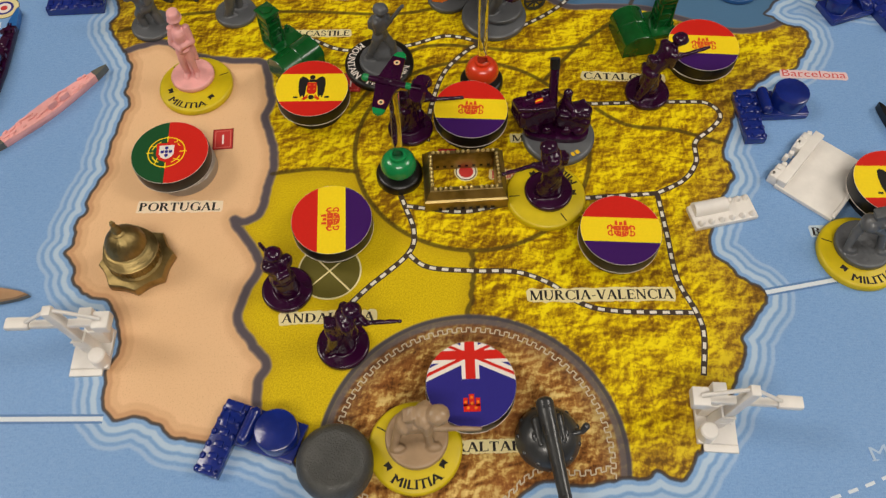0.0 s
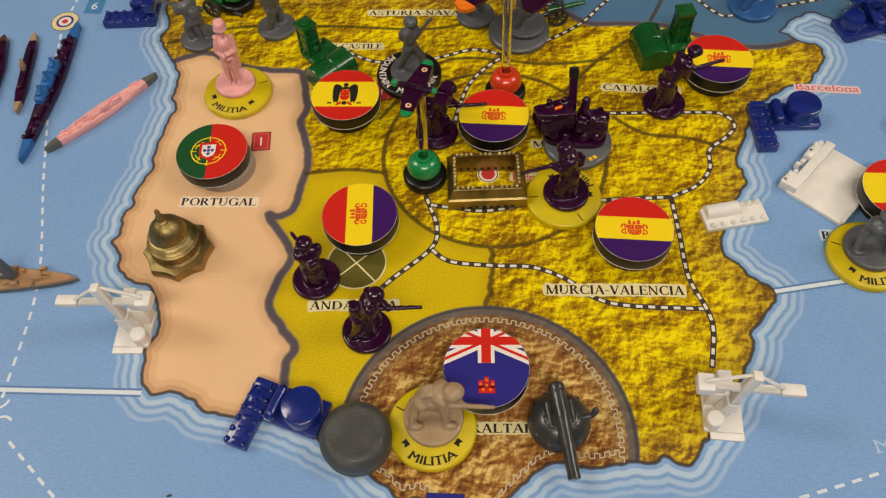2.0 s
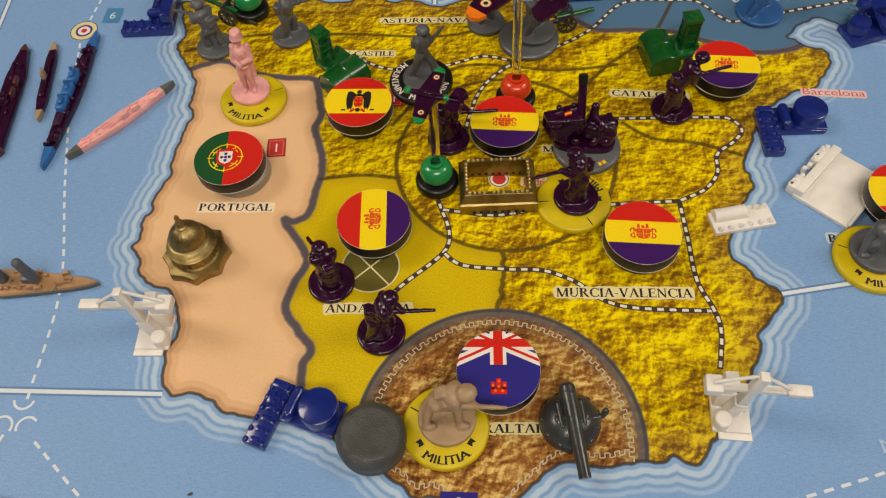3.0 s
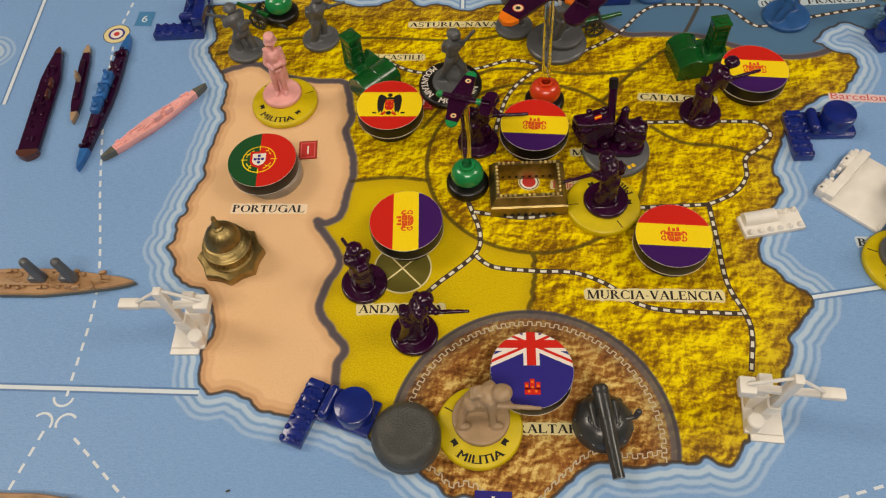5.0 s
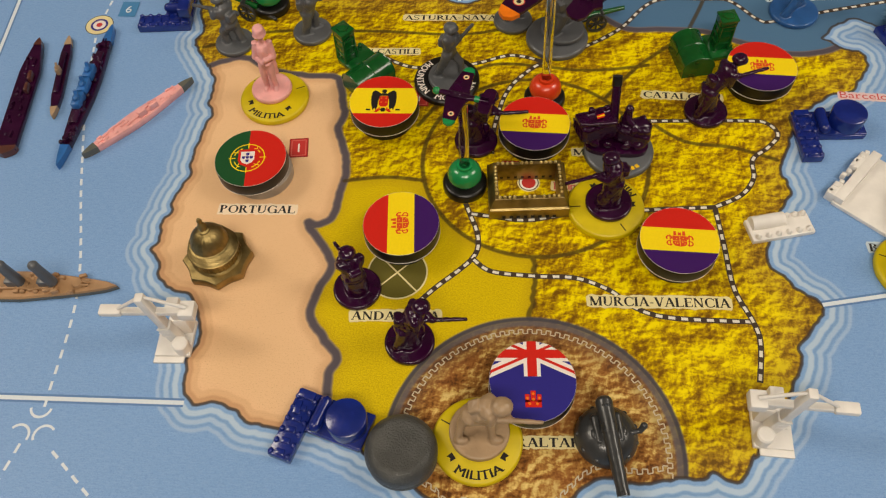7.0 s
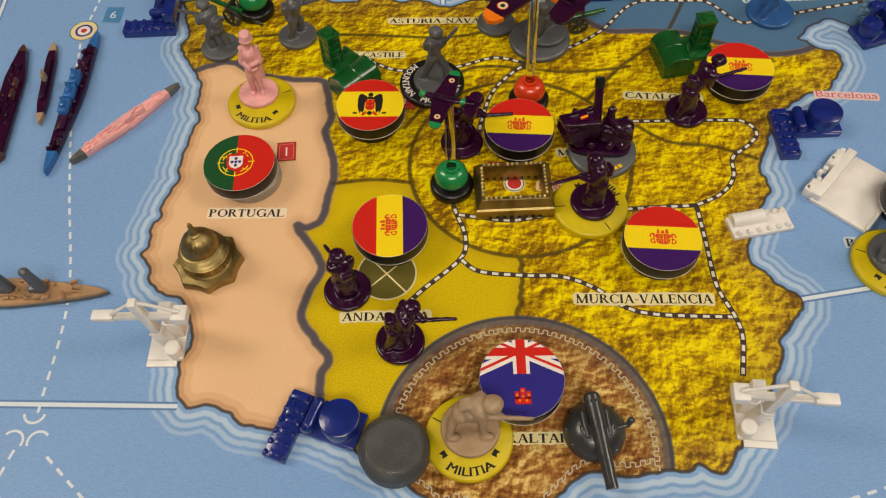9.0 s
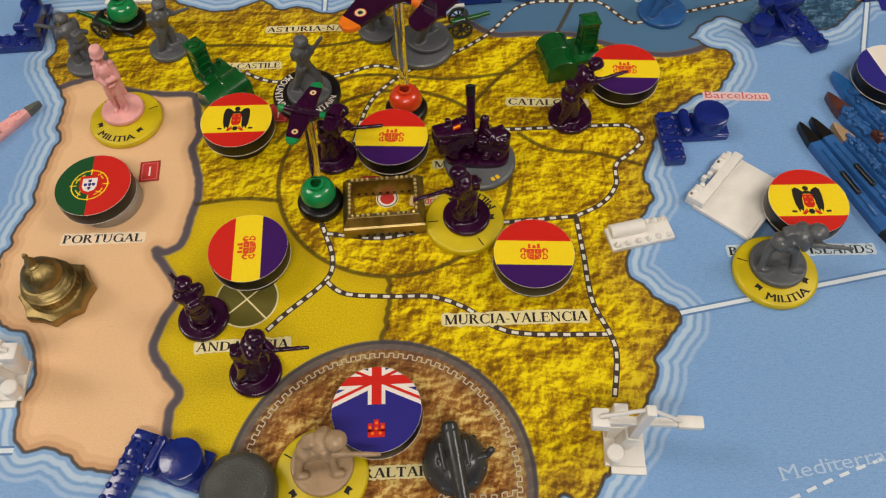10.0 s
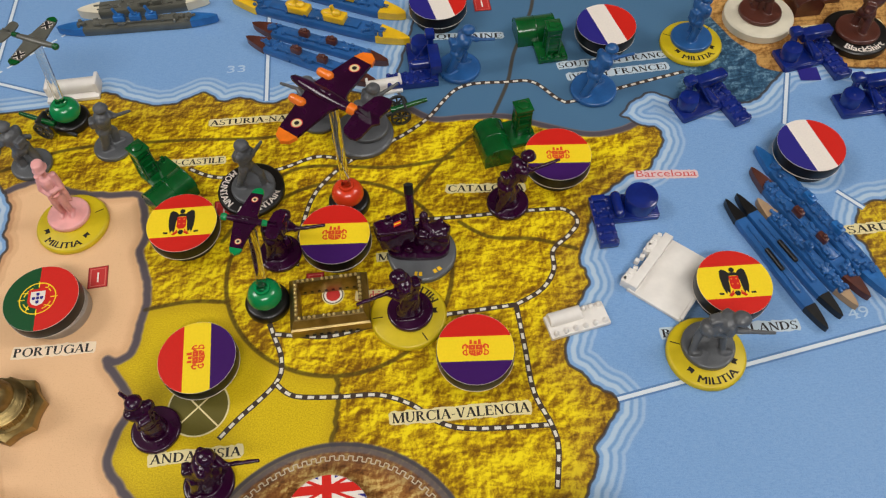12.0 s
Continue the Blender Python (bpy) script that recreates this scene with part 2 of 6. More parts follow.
def serifs(bm, heavy):
    """Give plain letters a heavier stem and small feet, as on a printed map. Returns the capitals' height."""
    tops = {}
    for v in bm.verts:
        if v.co.y > 0.3:
            tops[round(v.co.y, 3)] = tops.get(round(v.co.y, 3), 0) + 1
    caps = max(tops, key=tops.get) if tops else 0.7
    feet = []
    for level in (0.0, caps):
        xs = sorted({round(v.co.x, 4) for v in bm.verts if abs(v.co.y - level) < 0.004})
        if not xs:
            continue
        run = xs[:1]
        for x in xs[1:] + [1e9]:
            if x - run[-1] > 0.16:
                if 0.05 < run[-1] - run[0] < 0.2:
                    feet.append((run[0], run[-1], level))
                run = []
            run.append(x)
    if heavy is not None:
        again = bmesh.ops.duplicate(bm, geom=bm.verts[:] + bm.edges[:] + bm.faces[:])["geom"]
        for v in again:
            if isinstance(v, bmesh.types.BMVert):
                v.co.x += 0.055
                v.co.z += 0.004
    for a, b, y in feet:
        s = 0.055 if y == 0 else -0.055
        q = [bm.verts.new(p) for p in ((a - 0.06, y, 0.008), (b + 0.1, y, 0.008), (b + 0.1, y + s, 0.008), (a - 0.06, y + s, 0.008))]
        bm.faces.new(q if s > 0 else q[::-1])
    return caps


def letters(body, size, heavy=0.012, width=None, arc=None, spread=1.0):
    """Mesh of a line of writing in mm, its middle at the origin; arc: bent round a circle of that radius."""
    cu = bpy.data.curves.new("writing", "FONT")
    cu.body, cu.size, cu.align_x, cu.resolution_u = body, 1.0, "CENTER", 3
    cu.space_character = spread
    tmp = bpy.data.objects.new("writing", cu)
    scene.collection.objects.link(tmp)
    bpy.context.view_layer.update()
    me = bpy.data.meshes.new_from_object(tmp.evaluated_get(bpy.context.evaluated_depsgraph_get()))
    bpy.data.objects.remove(tmp)
    bm = bmesh.new()
    bm.from_mesh(me)
    bpy.data.meshes.remove(me)
    caps = serifs(bm, heavy) if len(body) > 1 else 0.7
    xs = [v.co.x for v in bm.verts]
    k = width / (max(xs) - min(xs)) if width else size
    for v in bm.verts:
        v.co.x, v.co.y, v.co.z = v.co.x * k, (v.co.y - caps / 2) * size, v.co.z
        if arc:
            a, r = v.co.x / arc, arc - v.co.y
            v.co.x, v.co.y = r * math.sin(a), -r * math.cos(a)
    return bm


# ---------- serif capitals for the printed names; a capital is 1 high ----------
THICK, THIN, FOOT = 0.185, 0.085, 0.075


class Pen:
    """Draws the strokes of a line of capitals, each a hair above the last."""

    def __init__(self):
        self.bm, self.x, self.k = bmesh.new(), 0.0, 0

    def poly(self, pts):
        self.k += 1
        f = self.bm.faces.new([self.bm.verts.new((self.x + x, y, 0.0006 * (self.k % 14))) for x, y in pts])
        f.normal_update()
        if f.normal.z < 0:
            f.normal_flip()

    def bar(self, x0, y0, x1, y1):
        self.poly([(x0, y0), (x1, y0), (x1, y1), (x0, y1)])

    def foot(self, x, y, half=0.15):
        d = FOOT if y < 0.5 else -FOOT
        self.poly([(x - half, y), (x + half, y), (x + half * 0.45, y + d * 1.3), (x - half * 0.45, y + d * 1.3)])

    def stem(self, x, w=THICK, low=True, high=True):
        self.bar(x - w / 2, 0, x + w / 2, 1)
        if low:
            self.foot(x, 0, w / 2 + 0.085)
        if high:
            self.foot(x, 1, w / 2 + 0.085)

    def slope(self, x0, y0, x1, y1, w):
        self.poly([(x0 - w / 2, y0), (x0 + w / 2, y0), (x1 + w / 2, y1), (x1 - w / 2, y1)])

    def bowl(self, cx, cy, rx, ry, a0, a1, thick=THICK, thin=THIN):
        """A curved stroke, thick at the sides and thin above and below."""
        n = 20
        rim = []
        for k in range(n + 1):
            a = radians(a0 + (a1 - a0) * k / n)
            w = thin + (thick - thin) * abs(math.cos(a)) ** 1.5
            rim.append(((cx + rx * math.cos(a), cy + ry * math.sin(a)), (cx + (rx - w) * math.cos(a), cy + (ry - (thin + (w - thin) * 0.3)) * math.sin(a))))
        for (p, q), (r, t) in zip(rim, rim[1:]):
            self.k -= 1
            self.poly([p, r, t, q])
        self.k += 1

    def flag(self, x, y0, y1):
        self.poly([(x - 0.03, y0), (x + 0.03, y0), (x + 0.045, y1), (x - 0.02, y1)])

    def glyph(self, c):
        """Draw one letter and move on by its width."""
        p, w = self, 0.7
        if c == "A":
            p.slope(0.1, 0, 0.4, 1, THIN), p.slope(0.68, 0, 0.4, 1, THICK), p.bar(0.2, 0.32, 0.6, 0.38), p.foot(0.1, 0, 0.12), p.foot(0.68, 0, 0.15)
            w = 0.8
        elif c in "BPR":
            p.stem(0.16)
            p.bowl(0.3, 0.75 if c != "B" else 0.77, 0.3, 0.25 if c != "B" else 0.23, -90, 90), p.bar(0.16, 1 - THIN, 0.3, 1), p.bar(0.16, 0.5, 0.3, 0.5 + THIN)
            if c == "B":
                p.bowl(0.32, 0.27, 0.33, 0.27, -90, 90), p.bar(0.16, 0, 0.32, THIN)
            if c == "R":
                p.slope(0.66, 0, 0.36, 0.52, THICK), p.foot(0.68, 0, 0.12)
            w = 0.78 if c == "R" else 0.68
        elif c in "CG":
            p.bowl(0.46, 0.5, 0.42, 0.52, 48, 312), p.flag(0.74, 0.7, 0.96)
            if c == "G":
                p.bar(0.66, 0.02, 0.66 + THICK, 0.42), p.foot(0.72, 0.44, 0.16)
            else:
                p.flag(0.74, 0.28, 0.08)
            w = 0.86 if c == "G" else 0.8
        elif c == "D":
            p.stem(0.16), p.bowl(0.34, 0.5, 0.45, 0.5, -90, 90), p.bar(0.16, 1 - THIN, 0.34, 1), p.bar(0.16, 0, 0.34, THIN)
            w = 0.84
        elif c in "EFL":
            p.stem(0.16)
            if c != "L":
                p.bar(0.16, 1 - THIN, 0.6, 1), p.flag(0.59, 1, 0.76), p.bar(0.16, 0.5, 0.48, 0.56), p.flag(0.48, 0.42, 0.64)
            if c != "F":
                p.bar(0.16, 0, 0.62, THIN), p.flag(0.61, 0, 0.26)
            w = 0.68
        elif c in "HN":
            p.stem(0.14, THICK if c == "H" else THIN)
            p.stem(0.68, THICK if c == "H" else THIN, c == "H")
            if c == "H":
                p.bar(0.14, 0.48, 0.68, 0.54)
            else:
                p.slope(0.68, 0, 0.13, 1, THICK)
            w = 0.84
        elif c == "I":
            p.stem(0.16)
            w = 0.34
        elif c == "M":
            p.stem(0.14, THIN), p.stem(0.86, THICK), p.slope(0.48, 0, 0.16, 1, THICK), p.slope(0.48, 0, 0.84, 1, THIN)
            w = 1.02
        elif c == "O":
            p.bowl(0.44, 0.5, 0.42, 0.52, 0, 360)
            w = 0.88
        elif c == "S":
            p.bowl(0.3, 0.75, 0.25, 0.27, 30, 270, 0.11), p.bowl(0.3, 0.26, 0.26, 0.28, 90, -150, 0.13), p.flag(0.52, 0.76, 0.98), p.flag(0.06, 0.26, 0.02)
            w = 0.62
        elif c == "T":
            p.stem(0.35, THICK, True, False), p.bar(0.04, 1 - THIN, 0.66, 1), p.flag(0.06, 1, 0.76), p.flag(0.64, 1, 0.76)
            w = 0.7
        elif c == "U":
            p.bar(0.09, 0.3, 0.09 + THICK, 1), p.bar(0.64, 0.3, 0.64 + THIN, 1), p.bowl(0.395, 0.32, 0.305, 0.34, 180, 360, 0.12), p.foot(0.16, 1, 0.16), p.foot(0.67, 1, 0.12)
            w = 0.82
        elif c in "VY":
            low = 0 if c == "V" else 0.45
            p.slope(0.38, low, 0.12, 1, THICK), p.slope(0.38, low, 0.66, 1, THIN), p.foot(0.12, 1, 0.15), p.foot(0.66, 1, 0.12)
            if c == "Y":
                p.bar(0.31, 0, 0.46, 0.47), p.foot(0.385, 0, 0.16)
            w = 0.76
        elif c == "Q":
            p.bowl(0.44, 0.5, 0.42, 0.52, 0, 360), p.slope(0.84, -0.2, 0.44, 0.06, THICK)
            w = 0.88
        elif c == "-":
            p.bar(0.06, 0.34, 0.32, 0.43)
            w = 0.38
        elif c in "()":
            p.bowl(0.42 if c == "(" else -0.06, 0.45, 0.3, 0.68, *((130, 230) if c == "(" else (-50, 50)), 0.1)
            w = 0.34
        else:
            w = 0.36
        self.x += w + 0.015


def capitals(body, high, width):
    """Mesh of a line of serif capitals in mm, its middle at the origin."""
    pen = Pen()
    for c in body:
        pen.glyph(c)
    for v in pen.bm.verts:
        v.co.x, v.co.y = (v.co.x / (pen.x - 0.015) - 0.5) * width, (v.co.y - 0.5) * high
    return pen.bm


# ---------- the room that closes the place ----------
def room():
    wall = ink("cream_wall_paint", (214, 206, 192), 0.7)
    carpet = plastic("brown_carpet", (92, 78, 66), 0.9, 0.2, 0.8, 0, 60)
    for name, c, s in (("wall_north", (0, 3050, 480), (6000, 100, 2560)), ("wall_south", (0, -3050, 480), (6000, 100, 2560)),
                       ("wall_east", (3050, 0, 480), (100, 6200, 2560)), ("wall_west", (-3050, 0, 480), (100, 6200, 2560))):
        bm = bmesh.new()
        box(bm, c, s, 0, 0)
        tagged(part(name, bm, wall), "cream painted plain room wall", "wall", kind="structure")
    for name, c, s, m, lab in (("floor", (0, 0, -820), (6200, 6200, 80), carpet, "brown carpeted room floor under the table"),
                               ("ceiling", (0, 0, 1800), (6200, 6200, 80), wall, "cream plain ceiling over the table")):
        bm = bmesh.new()
        box(bm, c, s, 0, 0)
        tagged(part(name, bm, m), lab, name, kind="structure")
    wood = plastic("brown_table_wood", (120, 82, 52), 0.5, 0.2, 0.3, 0, 80)
    t = thing("game_table", (0, 150, -780), "brown wooden table under the game mat", "table")
    bm = bmesh.new()
    box(bm, (0, 0, 761), (1900, 1000, 30), 0, 4)
    part("tabletop", bm, wood, t)
    for x in (-880, 880):
        for y in (-430, 430):
            bm = bmesh.new()
            box(bm, (x, y, 373), (60, 60, 746), 0, 3)
            part("leg", bm, wood, t)


room()

# ---------- the printed map: plan of coasts and borders, in mm ----------
GALICIA = [(-113, 241), (-110, 230), (-107, 222), (-109, 215), (-104, 207), (-101, 202)]
PORT_COAST = [(-101, 202), (-97, 195), (-97, 185), (-94, 179), (-96, 172), (-97, 159), (-96, 152), (-99, 142), (-99, 135), (-101, 132), (-100, 124), (-102, 121), (-98, 116), (-97, 111), (-92, 107), (-86, 105), (-83, 101), (-79, 91), (-81, 83), (-80, 75), (-76, 70), (-70, 71), (-63, 68), (-61, 66), (-51, 64), (-45, 64)]
SOUTH_COAST = [(-45, 64), (-39, 63), (-30, 60), (-22, 56), (-16, 53), (-11, 49), (-7, 46.5), (-3, 43), (3, 43), (12, 38), (20, 39), (23, 42), (27, 46), (31, 50), (38, 54), (46, 53), (58, 55), (64, 55), (67, 57), (71, 55), (74, 55), (78, 62)]
EAST_COAST = [(78, 62), (86, 72), (95, 88), (97, 96), (103, 103), (105, 109), (100, 112), (96, 117), (92, 122), (93, 130), (96, 138), (101, 146), (103, 151), (101, 159), (104, 166), (112, 182), (123, 192), (131, 194), (135, 199), (139, 206), (139, 214), (132, 217), (127, 221)]
FRANCE_COAST = [(127, 221), (132, 227), (140, 232), (146, 229), (151, 226), (169, 224), (180, 225), (188, 233), (195, 239), (207, 241), (214, 243), (222, 239), (240, 236), (262, 225)]
BISCAY = [(262, 330), (150, 330), (62, 330), (52, 285), (46, 262), (42, 244), (46, 232), (38, 236), (22, 243), (4, 242), (-7, 238), (-19, 242), (-26, 241), (-33, 246), (-38, 244), (-45, 241), (-57, 242), (-64, 245), (-74, 249), (-90, 243), (-100, 242)]
PYRENEES = [(46, 232), (56, 225), (69, 225), (84, 224), (96, 219), (113, 213), (125, 214), (132, 217)]
PORT_BORDER = [(-101, 202), (-95, 205), (-88, 207), (-77, 201), (-63, 198), (-53, 198), (-50, 194), (-47, 180), (-48, 173), (-46, 167), (-43, 155), (-44, 143), (-45, 135), (-49, 132), (-53, 133), (-49, 127), (-45, 122), (-43, 116), (-46, 107), (-47, 99), (-42, 92), (-37, 86), (-39, 81), (-39, 72), (-45, 64)]
GIB, GIB_R = (19.5, 60.0), 39.6
MAD, MAD_R = (20.5, 160.0), 37.8


def ring(c, r, n=120):
    return [(c[0] + r * math.cos(2 * math.pi * k / n), c[1] + r * math.sin(2 * math.pi * k / n)) for k in range(n)]


def coast(pts, amp, seed):
    return rough_line(spline(pts), amp, seed)


c_gal, c_port, c_south = coast(GALICIA, 0.8, 1), coast(PORT_COAST, 0.8, 2), coast(SOUTH_COAST, 0.7, 3)
c_east, c_fr = coast(EAST_COAST, 1.0, 4), coast(FRANCE_COAST, 0.8, 5)
c_bis = BISCAY[:3] + coast(BISCAY[2:], 0.6, 6)
LAND = c_gal + c_port + c_south + c_east + c_fr + c_bis
SARDINIA = rough_line(spline([(198, 155), (196, 162), (202, 172), (211, 175), (235, 172), (238, 130), (222, 112), (206, 116), (200, 138)], closed=True), 1.0, 8, True)
CORSICA = rough_line(spline([(184, 195), (186, 199), (191, 200), (195, 195), (192, 188), (186, 189)], closed=True), 0.8, 9, True)
AFRICA = rough_line(spline([(-201, 212), (-199, 214), (-197, 212), (-199, 210)], closed=True), 0.5, 10, True)
b_port = rough_line(spline(PORT_BORDER), 0.5, 11)
PORTUGAL = c_port + b_port[::-1]
ANDALUSIA = b_port[b_port.index(min(b_port, key=lambda p: math.dist(p, (-43, 150)))):] + c_south[:30] + [(20, 60), (19, 101), (20, 107), (21, 114), (20, 121)] + [(MAD[0] + MAD_R * math.cos(a), MAD[1] + MAD_R * math.sin(a)) for a in np.linspace(-1.57, -2.87, 24)] + [(-29, 152)]
FRANCE = spline(PYRENEES) + c_fr + c_bis[:c_bis.index(min(c_bis, key=lambda p: math.dist(p, (46, 232))))]
ALPS = spline([(151, 222), (154, 240), (166, 252), (172, 275), (184, 295), (190, 270), (196, 252), (196, 236), (182, 222)], closed=True)
ITALY = spline([(196, 238), (186, 250), (178, 262), (172, 290), (190, 335), (290, 335), (290, 220)], closed=True)

STEP = 0.75
gx = np.concatenate(([-750, -480, -300], np.arange(-222, 262, STEP), [300, 500, 750])).astype(np.float32)
gy = np.concatenate(([-300, -120, 0], np.arange(24, 318, STEP), [340, 420, 520])).astype(np.float32)
PX, PY = [a.ravel() for a in np.meshgrid(gx, gy)]


def away(line, closed=True, cap=14.0):
    """Distance from every point of the map to a line in mm; negative inside a closed one."""
    best, inside = np.full(PX.shape, 1e6, np.float32), np.zeros(PX.shape, bool)
    pts = list(line) + ([line[0]] if closed else [])
    for (ax, ay), (bx, by) in zip(pts, pts[1:]):
        dx, dy = bx - ax, by - ay
        l2 = dx * dx + dy * dy
        if l2 < 1e-9:
            continue
        near = np.nonzero((PX > min(ax, bx) - cap) & (PX < max(ax, bx) + cap) & (PY > min(ay, by) - cap) & (PY < max(ay, by) + cap))[0]
        x, y = PX[near], PY[near]
        t = np.clip(((x - ax) * dx + (y - ay) * dy) / l2, 0, 1)
        best[near] = np.minimum(best[near], (x - ax - t * dx) ** 2 + (y - ay - t * dy) ** 2)
        if closed and dy:
            row = np.nonzero((PY >= min(ay, by)) & (PY < max(ay, by)))[0]
            inside[row] ^= PX[row] < ax + (PY[row] - ay) * dx / dy
    d = np.minimum(np.sqrt(best), cap)
    return np.where(inside, -d, d)


def game_mat():
    n, m = len(gx), len(gy)
    i = np.arange((n - 1) * (m - 1))
    a = (i // (n - 1)) * n + i % (n - 1)
    quads = np.stack([a, a + 1, a + n + 1, a + n], 1).astype(np.int32)
    me = bpy.data.meshes.new("game_mat")
    me.vertices.add(n * m), me.loops.add(quads.size), me.polygons.add(len(quads))
    me.vertices.foreach_set("co", (np.stack([PX, PY, np.zeros_like(PX)], 1) * MM).ravel().astype(np.float32))
    me.loops.foreach_set("vertex_index", quads.ravel())
    me.polygons.foreach_set("loop_start", np.arange(0, quads.size, 4, dtype=np.int32))
    land = np.minimum(np.minimum(away(LAND), away(SARDINIA)), np.minimum(away(CORSICA), away(AFRICA)))
    gib = np.hypot(PX - GIB[0], PY - GIB[1]) - GIB_R
    thick = np.minimum(away(b_port, False), away(spline(PYRENEES), False))
    fine = [spline([(-43, 150), (-29, 152), (-17, 151)]), rough_line(spline([(20, 122), (21, 114), (20, 107), (19, 100)]), 1.2, 14), spline([(62, 177), (72, 170), (87, 168), (101, 163)]),
            spline([(46, 190), (58, 205), (70, 216), (78, 224)]), spline([(-105, 212), (-80, 221), (-40, 222), (-5, 221), (20, 228), (42, 233)]),
            spline([(-20, 175), (-10, 190), (5, 205), (40, 203), (62, 206)]), spline([(79, 226), (86, 242), (90, 257), (96, 272), (102, 291), (104, 330)])]
    thin = np.abs(np.hypot(PX - MAD[0], PY - MAD[1]) - MAD_R)
    for l in fine:
        thin = np.minimum(thin, away(l, False))
    for key, val in (("shore", land), ("portugal", away(PORTUGAL)), ("andalusia", away(ANDALUSIA)), ("gibraltar", gib), ("france", away(FRANCE)),
                     ("alps", away(ALPS)), ("italy", away(ITALY)), ("border", thick), ("fine", thin)):
        me.attributes.new(key, "FLOAT", "POINT").data.foreach_set("value", val.astype(np.float32))
    me.update()
    me.validate()
    me.materials.append(map_print())
    ob = new("game_mat", me)
    tagged(ob, "printed map game mat with blue sea and yellow land", "game mat", kind="structure")
    return ob


def map_print():
    n = Nodes("map_print")
    v = n.coords()
    shore, port, anda, gib = n.attr("shore"), n.attr("portugal"), n.attr("andalusia"), n.attr("gibraltar")
    fr, alps, italy, border, fine = n.attr("france"), n.attr("alps"), n.attr("italy"), n.attr("border"), n.attr("fine")
    grain, cloud = n.noise(v, 1500, 3), n.noise(v, 14, 3)
    weave = n.noise(n.coords((1, 6, 1)), 420, 2)
    # sea with its pale shore lines
    sea = n.mix(cloud, srgb(113, 154, 205), srgb(125, 164, 212))
    speck = n.noise(v, 3600, 2)
    sea = n.mix(n.math("MULTIPLY", n.step(speck, 0.4, 0.66), 0.4), sea, srgb(156, 186, 224))
    sea = n.mix(n.math("MULTIPLY", n.step(grain, 0.46, 0.66), 0.3), sea, srgb(92, 132, 190))
    sea = n.mix(n.math("MULTIPLY", n.step(weave, 0.4, 0.7), 0.3), sea, srgb(150, 182, 220))
    near = n.math("SUBTRACT", 1.0, n.step(shore, 0.5, 9.5))
    sea = n.mix(n.math("MULTIPLY", near, 0.28), sea, srgb(146, 180, 212))
    for mid, half, k in ((3.9, 0.3, 0.22), (6.3, 0.28, 0.16)):
        sea = n.mix(n.math("MULTIPLY", n.band(shore, mid, half, 0.25), k), sea, srgb(88, 128, 172))
    for mid, half, k in ((2.5, 0.8, 0.56), (5.1, 0.7, 0.4), (7.5, 0.55, 0.3)):
        sea = n.mix(n.math("MULTIPLY", n.band(shore, mid, half, 0.35), k), sea, srgb(208, 222, 228))
    # printed hill relief: folded ridges
    def moved(dx, dy, scale=(1, 1, 1)):
        m = n.t.nodes.new("ShaderNodeMapping")
        n.t.links.new(v, m.inputs[0])
        m.inputs[1].default_value, m.inputs[3].default_value = (dx, dy, 0), scale
        return m.outputs[0]

    def relief(scale, dx, dy, detail=6.0, tall=1.0):
        """Ridges lit from one side, as map printers shade them: a height less its shifted copy."""
        p = n.noise(moved(0, 0, (1, tall, 1)), scale, detail, 0.6, 0.25)
        q = n.noise(moved(dx, dy * tall, (1, tall, 1)), scale, detail, 0.6, 0.25)
        return n.math("SUBTRACT", p, q), p

    fold, high = relief(210, 0.0007, -0.0008, 3.0, 1.15)
    chip, _ = relief(520, 0.00032, -0.00036, 2.0)
    far = n.noise(v, 62, 3)
    hill = n.math("ADD", n.math("MULTIPLY", fold, 0.6), n.math("MULTIPLY", chip, 0.36))
    hill = n.math("ADD", hill, n.math("MULTIPLY", n.math("SUBTRACT", high, 0.5), 0.3))
    hill = n.math("ADD", n.math("ADD", hill, 0.5), n.math("MULTIPLY", n.math("SUBTRACT", far, 0.48), 0.4))
    gold = n.ramp(hill, ((0.36, srgb(116, 80, 12)), (0.44, srgb(156, 119, 10)), (0.5, srgb(188, 152, 8)), (0.55, srgb(216, 185, 6)), (0.63, srgb(242, 219, 10))))
    edge = n.math("MULTIPLY", n.math("SUBTRACT", 1.0, n.step(n.math("MULTIPLY", shore, -1.0), 2.0, 13.0)), 0.85)
    gold = n.mix(edge, gold, n.ramp(hill, ((0.38, srgb(106, 76, 26)), (0.5, srgb(160, 122, 34)), (0.57, srgb(196, 164, 34)), (0.66, srgb(216, 188, 40)))))
    plain = n.mix(n.step(n.noise(v, 2300, 2), 0.3, 0.7), srgb(194, 164, 8), srgb(222, 194, 20))
    anda_in = n.math("SUBTRACT", 1.0, n.step(anda, -0.25, 0.25))
    land = n.mix(anda_in, gold, n.mix(n.math("MULTIPLY", n.band(anda, 0.0, 3.0, 2.4), 0.35), plain, srgb(172, 138, 24)))
    dots = n.noise(v, 2600, 2)
    skin = n.mix(cloud, srgb(228, 184, 138), srgb(238, 197, 152))
    skin = n.mix(n.math("MULTIPLY", n.step(dots, 0.56, 0.7), 0.4), skin, srgb(184, 136, 96))
    inner = n.math("MULTIPLY", shore, -1.0)
    skin = n.mix(n.math("MULTIPLY", n.band(inner, 0.4, 1.5, 0.5), 0.55), skin, srgb(176, 124, 84))
    skin = n.mix(n.math("MULTIPLY", n.band(inner, 2.6, 1.3, 0.4), 0.3), skin, srgb(196, 146, 104))
